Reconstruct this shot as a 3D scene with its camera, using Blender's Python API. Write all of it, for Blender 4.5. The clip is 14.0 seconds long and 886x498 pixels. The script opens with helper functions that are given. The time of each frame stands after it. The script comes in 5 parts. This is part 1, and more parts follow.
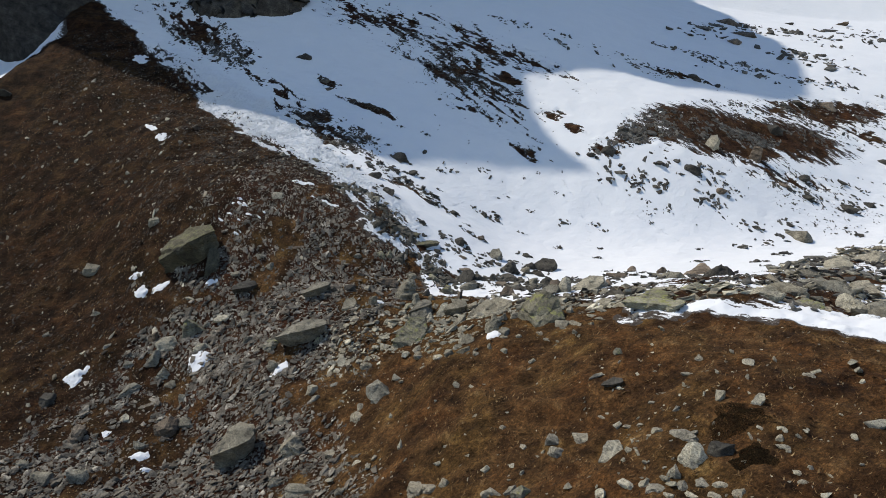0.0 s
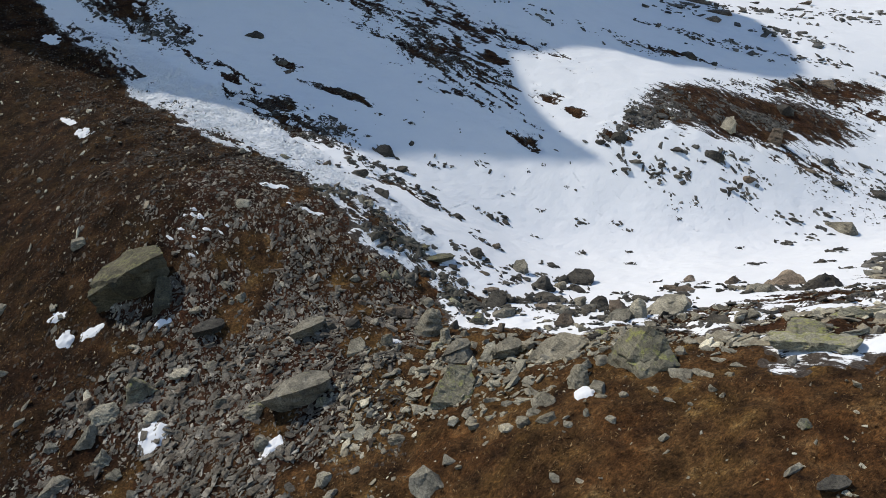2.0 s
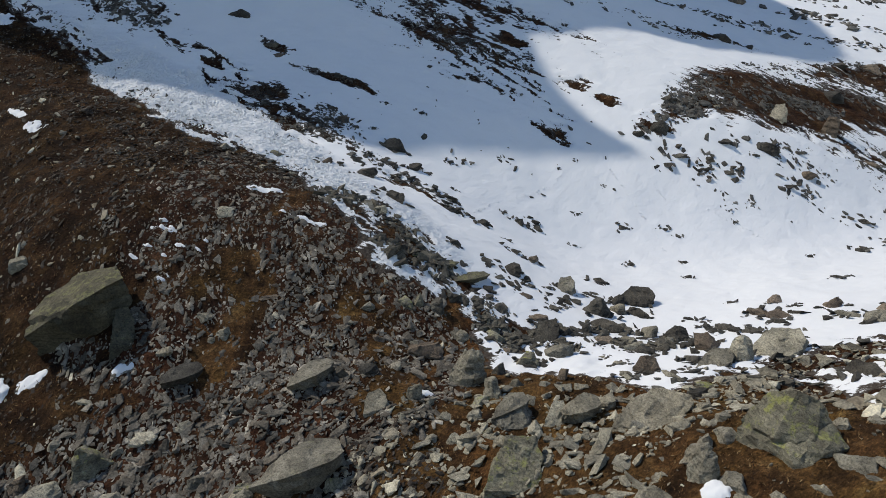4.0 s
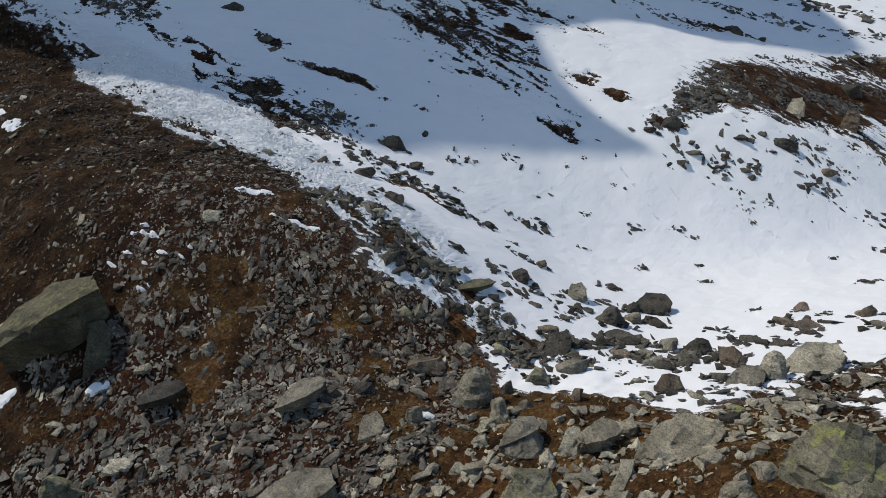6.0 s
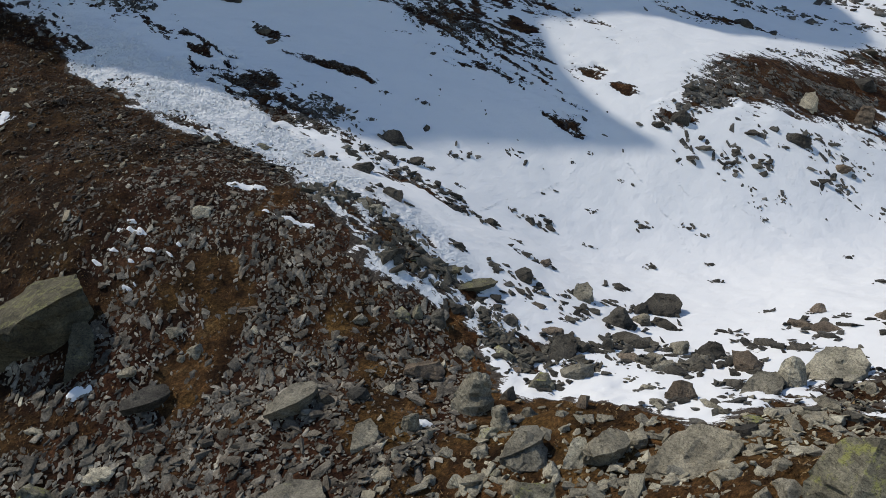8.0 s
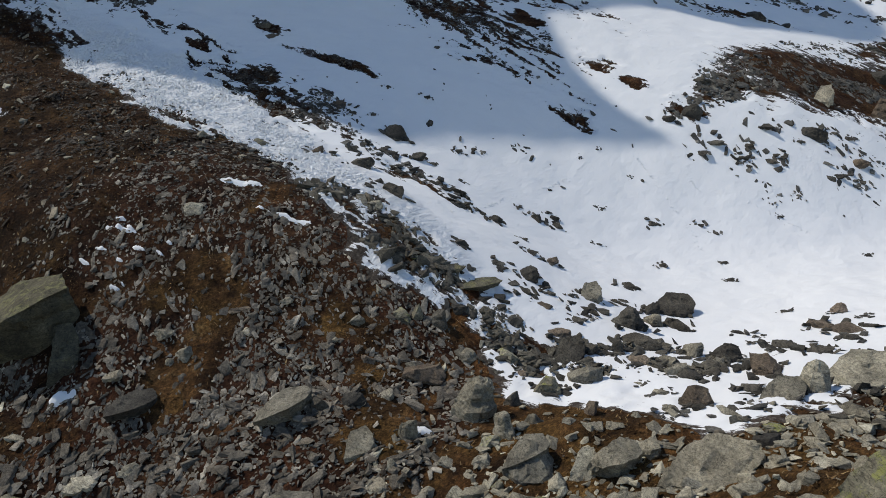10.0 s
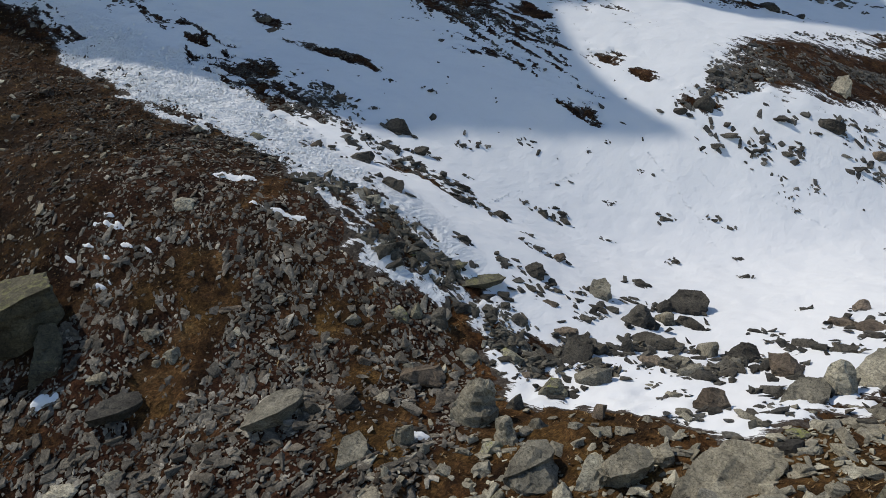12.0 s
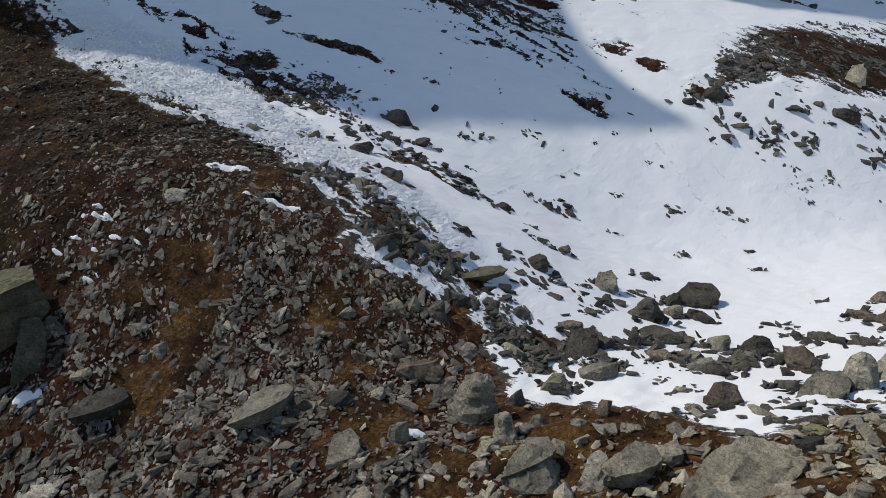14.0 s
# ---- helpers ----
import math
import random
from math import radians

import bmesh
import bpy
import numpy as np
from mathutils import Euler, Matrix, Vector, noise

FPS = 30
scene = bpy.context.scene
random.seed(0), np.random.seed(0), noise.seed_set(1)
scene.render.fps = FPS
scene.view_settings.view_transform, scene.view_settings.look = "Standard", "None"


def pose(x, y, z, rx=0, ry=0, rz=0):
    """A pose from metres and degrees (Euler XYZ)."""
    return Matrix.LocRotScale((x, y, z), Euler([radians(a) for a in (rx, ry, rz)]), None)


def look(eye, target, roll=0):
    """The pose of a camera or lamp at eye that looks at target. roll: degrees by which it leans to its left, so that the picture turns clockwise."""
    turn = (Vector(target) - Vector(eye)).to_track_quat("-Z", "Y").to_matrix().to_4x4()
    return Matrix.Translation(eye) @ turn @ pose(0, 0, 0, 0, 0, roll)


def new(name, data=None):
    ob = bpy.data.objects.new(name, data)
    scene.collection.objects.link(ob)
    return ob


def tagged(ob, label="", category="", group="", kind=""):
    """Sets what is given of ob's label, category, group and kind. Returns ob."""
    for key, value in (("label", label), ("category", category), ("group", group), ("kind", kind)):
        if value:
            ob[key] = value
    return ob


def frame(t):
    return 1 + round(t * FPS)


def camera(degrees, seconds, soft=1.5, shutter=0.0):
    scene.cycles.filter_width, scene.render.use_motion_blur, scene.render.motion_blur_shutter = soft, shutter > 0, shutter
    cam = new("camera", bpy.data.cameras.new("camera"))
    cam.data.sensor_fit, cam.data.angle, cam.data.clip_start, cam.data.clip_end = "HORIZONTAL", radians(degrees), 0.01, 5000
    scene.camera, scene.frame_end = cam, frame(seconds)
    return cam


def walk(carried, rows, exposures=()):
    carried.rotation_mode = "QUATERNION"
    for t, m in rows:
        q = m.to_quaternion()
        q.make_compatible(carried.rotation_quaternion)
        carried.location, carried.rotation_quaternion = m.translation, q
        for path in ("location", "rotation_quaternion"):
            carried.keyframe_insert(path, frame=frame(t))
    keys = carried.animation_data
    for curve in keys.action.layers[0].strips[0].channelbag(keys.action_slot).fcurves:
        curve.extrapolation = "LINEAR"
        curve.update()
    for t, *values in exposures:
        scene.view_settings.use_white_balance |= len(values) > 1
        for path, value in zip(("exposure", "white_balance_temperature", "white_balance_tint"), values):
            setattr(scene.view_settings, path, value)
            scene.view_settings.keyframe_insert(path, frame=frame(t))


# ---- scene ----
cam = camera(66.0, 14.0, soft=0.55)
PATH = [
    (0, (0.00, 0.00, 20.00), (-0.05, 19.57, 15.86), 0.01),
    (0.5, (-2.15, 2.95, 19.85), (-2.08, 22.51, 15.67), -0.58),
    (1, (-4.14, 7.03, 19.44), (-3.56, 26.57, 15.22), -0.96),
    (1.5, (-5.70, 11.13, 19.00), (-4.41, 30.63, 14.73), -1.05),
    (2, (-7.01, 15.94, 18.64), (-5.21, 35.38, 14.32), -1.12),
    (2.5, (-7.99, 20.17, 18.19), (-6.05, 39.60, 13.86), -1.29),
    (3, (-8.54, 23.50, 17.98), (-6.51, 42.91, 13.61), -1.35),
    (3.5, (-8.86, 26.01, 17.87), (-6.78, 45.40, 13.44), -1.43),
    (6, (-8.39, 31.24, 17.59), (-6.41, 50.62, 13.03), -1.74),
    (6.5, (-8.24, 31.72, 17.50), (-6.30, 51.09, 12.94), -1.75),
    (7, (-8.13, 32.20, 17.38), (-6.23, 51.57, 12.77), -1.75),
    (7.5, (-7.99, 32.60, 17.30), (-6.13, 51.97, 12.68), -1.73),
    (8, (-7.88, 33.09, 17.19), (-6.05, 52.46, 12.56), -1.72),
    (10.5, (-7.12, 35.23, 16.47), (-5.61, 54.63, 11.85), -2.11),
    (11, (-6.94, 35.67, 16.31), (-5.50, 55.08, 11.70), -2.19),
    (11.5, (-6.80, 36.05, 16.11), (-5.43, 55.47, 11.51), -2.35),
    (12, (-6.62, 36.46, 15.91), (-5.34, 55.88, 11.31), -2.51),
    (12.5, (-6.45, 36.83, 15.72), (-5.24, 56.26, 11.13), -2.62),
    (13, (-6.27, 37.20, 15.51), (-5.14, 56.64, 10.92), -2.72),
    (13.5, (-6.13, 37.49, 15.36), (-5.05, 56.93, 10.76), -2.79),
    (14, (-6.02, 37.71, 15.07), (-5.00, 57.15, 10.48), -2.91),
]
walk(cam, [(t, look(eye, target, roll)) for t, eye, target, roll in PATH], [(0.0, 0.24, 6720, 8.0), (2.0, 0.22, 6720, 8.0), (3.5, 0.08, 6720, 8.0), (6.0, 0.02, 6720, 8.0), (14.0, 0.0, 6720, 8.0)])

# ---- world, sun, exposure ----
# The sun stands ahead and to the left, about 53 degrees high.
SUN_X, SUN_Y, SUN_RISE = -0.92, 0.392, 1.35
scene.view_settings.exposure = 0.1
world = bpy.data.worlds.new("sky")
scene.world = world
world.use_nodes = True
wn, wl = world.node_tree.nodes, world.node_tree.links
sky = wn.new("ShaderNodeTexSky")
sky.sky_type, sky.sun_disc = "NISHITA", False
sky.sun_elevation, sky.sun_rotation = math.atan(SUN_RISE), math.atan2(SUN_X, SUN_Y)
sky.altitude, sky.air_density, sky.dust_density, sky.ozone_density = 2400.0, 1.15, 0.8, 0.8
wl.new(sky.outputs[0], wn["Background"].inputs[0])
wn["Background"].inputs[1].default_value = 0.145
sun = new("sun", bpy.data.lights.new("sun", "SUN"))
sun.data.energy, sun.data.angle, sun.data.color = 3.35, radians(0.35), (1.0, 0.95, 0.88)
sun.matrix_world = look((SUN_X * 100, SUN_Y * 100, SUN_RISE * 100), (0, 0, 0))


# ---- noise and plan helpers ----
def hashed(i, j, seed):
    n = (i * 374761393 + j * 668265263 + seed * 1274126177) & 0xFFFFFFFF
    n = ((n ^ (n >> 13)) * 1103515245) & 0xFFFFFFFF
    return ((n ^ (n >> 16)) & 0xFFFFFF) / float(0x7FFFFF) - 1.0


def lumps(x, y, size, seed=0):
    """Smooth noise from -1 to 1, with lumps of that size in metres."""
    x, y = np.asarray(x, float) / size, np.asarray(y, float) / size
    i, j = np.floor(x).astype(np.int64), np.floor(y).astype(np.int64)
    f, g = x - i, y - j
    f, g = f * f * f * (f * (f * 6 - 15) + 10), g * g * g * (g * (g * 6 - 15) + 10)
    a = hashed(i, j, seed) * (1 - f) + hashed(i + 1, j, seed) * f
    b = hashed(i, j + 1, seed) * (1 - f) + hashed(i + 1, j + 1, seed) * f
    return a * (1 - g) + b * g


def rough(x, y, size, seed=0, layers=4):
    total = 0.0
    for n in range(layers):
        c, s = math.cos(n * 1.3 + 0.4), math.sin(n * 1.3 + 0.4)
        total = total + lumps(c * x - s * y, s * x + c * y, size / 2.03**n, seed + 17 * n) * 0.55**n
    return total


def smooth(v, low, high):
    t = np.clip((np.asarray(v, float) - low) / (high - low), 0, 1)
    return t * t * (3 - 2 * t)


def inside(x, y, corners):
    """Metres from the outline of a polygon in the plan: positive inside it."""
    x, y = np.asarray(x, float), np.asarray(y, float)
    far, odd = np.full(x.shape, 1e9), np.zeros(x.shape, bool)
    for (ax, ay), (bx, by) in zip(corners, corners[1:] + corners[:1]):
        dx, dy = bx - ax, by - ay
        t = np.clip(((x - ax) * dx + (y - ay) * dy) / (dx * dx + dy * dy), 0, 1)
        far = np.minimum(far, np.hypot(x - ax - t * dx, y - ay - t * dy))
        if dy:
            odd ^= ((y < ay) != (y < by)) & (x < ax + (y - ay) * dx / dy)
    return np.where(odd, far, -far)


def oval(x, y, cx, cy, rx, ry, turn=0.0):
    """1 at the middle of an oval, 0 on its rim, less outside."""
    c, s = math.cos(radians(turn)), math.sin(radians(turn))
    u, v = (c * (x - cx) + s * (y - cy)) / rx, (-s * (x - cx) + c * (y - cy)) / ry
    return np.maximum(1 - np.hypot(u, v), -1.0)


def along(x, y):
    """The plan turned so that the first axis runs down the snow slope."""
    return 0.74 * x - 0.67 * y, 0.67 * x + 0.74 * y


# ---- the lie of the land ----
# Heights in metres over the bearing x / (y + 15) and the distance y.
BEARINGS = [-1.0, -0.75, -0.5, -0.3, -0.1, 0.1, 0.3, 0.55, 0.9]
DISTANCES = [10.0, 35.0, 48.0, 58.0, 68.0, 78.0, 90.0, 106.0, 135.0, 230.0]
GROUND = [
    [-6.8, -7.5, -7.6, -6.8, -5.4, -3.8, -2.1, -0.0, 1.2],
    [-6.5, -8.3, -9.4, -7.8, -3.7, 0.9, 4.9, 6.9, 5.7],
    [-6.6, -7.9, -8.2, -7.2, -2.5, 3.4, 6.1, 5.3, 5.5],
    [-5.2, -6.1, -5.8, -3.8, 0.1, 2.8, 4.6, 4.5, 5.5],
    [-2.1, -2.6, -2.2, 2.2, 2.3, 1.7, 2.9, 3.9, 5.7],
    [2.5, 2.4, 2.1, 10.1, 9.3, 1.7, 1.5, 2.8, 5.9],
    [9.5, 9.5, 9.6, 14.3, 11.9, 3.2, 1.7, 1.6, 6.5],
    [20.6, 21.0, 21.5, 20.9, 18.8, 14.3, 13.2, 4.8, 7.3],
    [44.9, 44.1, 42.5, 39.6, 36.4, 31.8, 25.0, 18.8, 16.0],
    [134.5, 119.0, 103.5, 91.1, 78.5, 64.9, 52.9, 46.3, 50.1],
]


def glide(knots, q):
    """Weights of a smooth curve through values at the knots."""
    knots = np.array(knots)
    q, n = np.clip(np.asarray(q, float), knots[0], knots[-1]), len(knots)
    eye, h = np.eye(n), np.diff(knots)
    d, m = (eye[1:] - eye[:-1]) / h[:, None], np.zeros((n, n))
    m[0], m[-1] = d[0], d[-1]
    for i in range(1, n - 1):
        m[i] = (d[i - 1] * h[i] + d[i] * h[i - 1]) / (h[i] + h[i - 1])
    k = np.clip(np.searchsorted(knots, q, side="right") - 1, 0, n - 2)
    t, hk = ((q - knots[k]) / h[k])[:, None], h[k][:, None]
    return (2 * t**3 - 3 * t**2 + 1) * eye[k] + (t**3 - 2 * t**2 + t) * hk * m[k] + (3 * t**2 - 2 * t**3) * eye[k + 1] + (t**3 - t**2) * hk * m[k + 1]


def lie(x, y):
    """The smooth height of the land."""
    x, y = np.asarray(x, float).ravel(), np.asarray(y, float).ravel()
    wide = np.sqrt(np.maximum(y + 15, 0) ** 2 + 100.0 * (y < 0))
    u = x / np.maximum(wide, 15.0)
    z = np.einsum("ij,jk,ik->i", glide(DISTANCES, y), np.array(GROUND), glide(BEARINGS, u))
    z -= 6.5 * smooth(inside(x, y, GULLY), 0, 13)
    z += 0.62 * np.maximum(y - 230, 0) - 0.12 * np.maximum(10 - y, 0)
    return z


# behind the crest of the brown slope the land falls into a gully
GULLY = [(-69, 106), (-64.5, 114), (-61.5, 120.5), (-65, 130), (-72, 142), (-110, 190), (-170, 160), (-120, 90)]
SNOWFIELD = [(-75, 140), (-64, 131), (-54.3, 121.6), (-44.7, 113.1), (-33.3, 100.4), (-27.1, 93.7), (-22.0, 88.9), (-17.3, 86.8), (-14.7, 82.6), (-12.6, 79.9), (-11.0, 77.2), (-9.5, 75.5), (-8.4, 74.1), (-6.5, 73.2), (-4.9, 72.4), (-3.5, 71.0), (-3.2, 68.7), (-2.2, 65.9), (-1.1, 64.4), (3, 62.3), (5.3, 58.4), (9, 58.7), (12, 57), (12.4, 51), (13.1, 46.9), (15.9, 44.7), (20.3, 43.4), (23.6, 41.1), (25.7, 38.3), (34, 33), (60, 26), (400, 40), (600, 900), (-600, 900)]
SCREE = [(-9.4, 75.2), (-7.6, 73.0), (-5.0, 71.6), (-3.2, 66.5), (-9.5, 60), (-10.3, 54), (-10.7, 48), (-6.6, 38.5), (-9, 28), (-14, 12), (-56, 12), (-43, 45), (-37.5, 52), (-34, 56), (-30.5, 60.5), (-28, 66), (-26.5, 70), (-28.1, 76.2), (-25.5, 80.2), (-21.0, 85.4), (-16.8, 84.6), (-14.0, 81.4)]


def bareness(x, y):
    """How far rock and heath come through the snow: 0 none, 1 much."""
    s, r = along(x, y)
    streak = rough(s / 3.2, r, 0.5, 31, 4)
    wide = rough(x, y, 6.0, 33, 3)
    b = np.full(np.shape(x), -1.0)

    def bed(cx, cy, rx, ry, turn, much, fine=1.0):
        nonlocal b
        o = oval(x, y, cx, cy, rx, ry, turn)
        b = np.maximum(b, np.where(o > -0.6, o * 1.1 + much - 0.55 + fine * (0.8 * streak + 0.3 * wide), -1.0))

    bed(1.5, 121.5, 14, 6.0, -44, 0.36)       # streaks on the upper slope
    bed(-11.4, 133.8, 14, 5.5, -18, 0.2)
    bed(8.6, 131.2, 14, 4.0, -29, 0.2)
    bed(11.5, 121.1, 2.6, 1.5, -5, 0.42, 1.0)
    bed(3.4, 110.9, 2.6, 1.5, -11, 0.3)
    bed(-16.5, 99.1, 9.0, 3.0, -49, 0.55, 1.3)    # dark bed beside the bright drift
    bed(-42.7, 124.1, 12.3, 3.7, -38, 0.3)
    bed(-31.3, 113.3, 9.3, 1.3, -29, 0.02)
    bed(-25.4, 109.0, 3.4, 0.7, -36, 0.25)
    bed(-18.8, 113.1, 2.0, 0.8, -35, 0.45)
    bed(-6.2, 89.0, 4.5, 1.9, -39, 0.35)
    bed(-11.4, 107.2, 4.6, 0.75, -26, 0.75, 0.4)   # long thin outcrop
    bed(12.2, 104.0, 2.2, 1.0, -30, 0.42, 1.0)
    bed(17.2, 112.7, 2.4, 1.4, -18, 0.42, 1.0)
    bed(20.4, 109.7, 1.7, 0.8, -21, 0.42, 1.0)
    bed(24.6, 104.8, 2.2, 1.2, -10, 0.35, 0.6)
    bed(45.5, 114.8, 12.0, 5.6, 19, 0.9, 0.4)    # the brown mound
    bed(58, 118.5, 11, 4.4, 15, 0.8, 0.4)
    bed(31.5, 109.3, 6.6, 2.0, 28, 0.5, 0.7)
    bed(50.5, 111.6, 6.0, 2.0, 27, 0.75, 0.45)
    bed(72.5, 131.8, 15, 4.0, 15, 0.6, 0.7)
    bed(74.3, 127.0, 7.0, 2.2, -16, 0.35)
    bed(45.0, 135.8, 14, 1.6, -9, 0.05)
    bed(54, 106.5, 9, 3.6, 10, 0.02)
    bed(50, 72, 17, 7, 30, 0.28, 0.8)         # rocky bank beyond the hill
    bed(36, 59, 13, 5, 20, 0.30, 0.9)
    bed(62, 84, 16, 6, 25, 0.25)
    bed(15, 59, 8, 2.5, 5, 0.15, 0.9)         # moraine band
    bed(23, 58, 8, 3.0, 10, 0.25, 0.9)
    bed(18.8, 50.4, 7, 3.2, -22, 0.72, 0.5)     # stony rim of the knoll
    bed(28.5, 48.3, 8, 4.2, -15, 0.6, 0.7)
    bed(7.5, 67.5, 6, 1.6, -5, 0.15, 0.9)
    bed(-6.5, 76, 7.5, 1.9, -45, 0.42, 0.8)
    bed(0.0, 69.5, 5.0, 1.5, -22, 0.35, 0.8)
    bed(-40.3, 110.1, 14.3, 2.3, -44, -0.05, 1.0)    # heath breaking through along the crest
    bed(-20.7, 89.9, 8.7, 1.4, -45, 0.08, 1.0)
    return b


def snow_depth(x, y):
    """Metres of snow over the ground; below zero there is none."""
    s, r = along(x, y)
    c = np.clip(inside(x, y, SNOWFIELD) / 1.6, -2.5, 1.6) + 0.55 * rough(s / 2, r, 2.2, 21, 4) + 0.25 * rough(x, y, 0.8, 25, 2)
    c = np.where(c > -1.5, np.minimum(c, 1.0 - 1.7 * smooth(bareness(x, y), -0.2, 0.8)), c)
    c = np.maximum(c, np.clip((inside(x, y, GULLY) - 3) / 3, -2, 1) + 0.3 * rough(x, y, 4, 27, 3))
    return 0.16 * np.clip(c, -1.5, 1.3)


def relief(x, y):
    """Fine unevenness of the ground."""
    return 0.55 * rough(x, y, 9.0, 1, 2) + 0.20 * rough(x, y, 2.6, 3, 3) + 0.10 * rough(x, y, 0.7, 5, 3)


def top(x, y):
    x, y = np.atleast_1d(np.asarray(x, float)), np.atleast_1d(np.asarray(y, float))
    calm = 1 - 0.75 * smooth(inside(x, y, SNOWFIELD), 0, 5) * (1 - smooth(bareness(x, y), -0.3, 0.4))
    return lie(x, y) + relief(x, y) * calm


def surface(x, y):
    """What one would stand on: ground or snow."""
    x, y = np.atleast_1d(np.asarray(x, float)), np.atleast_1d(np.asarray(y, float))
    return top(x, y) + np.maximum(snow_depth(x, y), 0)


# ---- materials ----
def material(name):
    m = bpy.data.materials.new(name)
    m.use_nodes = True
    return m, m.node_tree.nodes, m.node_tree.links, m.node_tree.nodes["Principled BSDF"]


def noise_node(n, l, size, detail=6.0, rough_=0.6, stretch=None, own=False):
    """Noise over the place or, with own, fixed to each block so that its layers lie as it does."""
    geo = n.new("ShaderNodeTexCoord" if own else "ShaderNodeNewGeometry")
    tex = n.new("ShaderNodeTexNoise")
    tex.inputs["Scale"].default_value = 1.0 / size
    tex.inputs["Detail"].default_value = detail
    tex.inputs["Roughness"].default_value = rough_
    if stretch:
        mp = n.new("ShaderNodeMapping")
        mp.vector_type = "TEXTURE"
        mp.inputs["Rotation"].default_value = stretch[0]
        mp.inputs["Scale"].default_value = stretch[1]
        l.new(geo.outputs["Object" if own else "Position"], mp.inputs["Vector"])
        l.new(mp.outputs[0], tex.inputs["Vector"])
    else:
        l.new(geo.outputs["Position"], tex.inputs["Vector"])
    return tex.outputs["Fac"]


def ramp(n, l, fac, stops):
    r = n.new("ShaderNodeValToRGB")
    els = r.color_ramp.elements
    while len(els) < len(stops):
        els.new(0.5)
    for e, (at, colour) in zip(els, stops):
        e.position, e.color = at, (*colour, 1)
    l.new(fac, r.inputs[0])
    return r.outputs[0]


def blend(n, l, fac, a, b, mode="MIX"):
    m = n.new("ShaderNodeMix")
    m.data_type, m.blend_type = "RGBA", mode
    for socket, value in ((m.inputs[0], fac), (m.inputs[6], a), (m.inputs[7], b)):
        if hasattr(value, "is_linked"):
            l.new(value, socket)
        else:
            socket.default_value = value if isinstance(value, (int, float)) else (*value, 1)
    return m.outputs[2]


def maths(n, l, op, a, b=0.5, clamp=False):
    m = n.new("ShaderNodeMath")
    m.operation, m.use_clamp = op, clamp
    for socket, value in ((m.inputs[0], a), (m.inputs[1], b)):
        if hasattr(value, "is_linked"):
            l.new(value, socket)
        else:
            socket.default_value = value
    return m.outputs[0]


def bump(n, l, bsdf, height, strength, distance):
    b = n.new("ShaderNodeBump")
    b.inputs["Strength"].default_value, b.inputs["Distance"].default_value = strength, distance
    l.new(height, b.inputs["Height"])
    l.new(b.outputs[0], bsdf.inputs["Normal"])


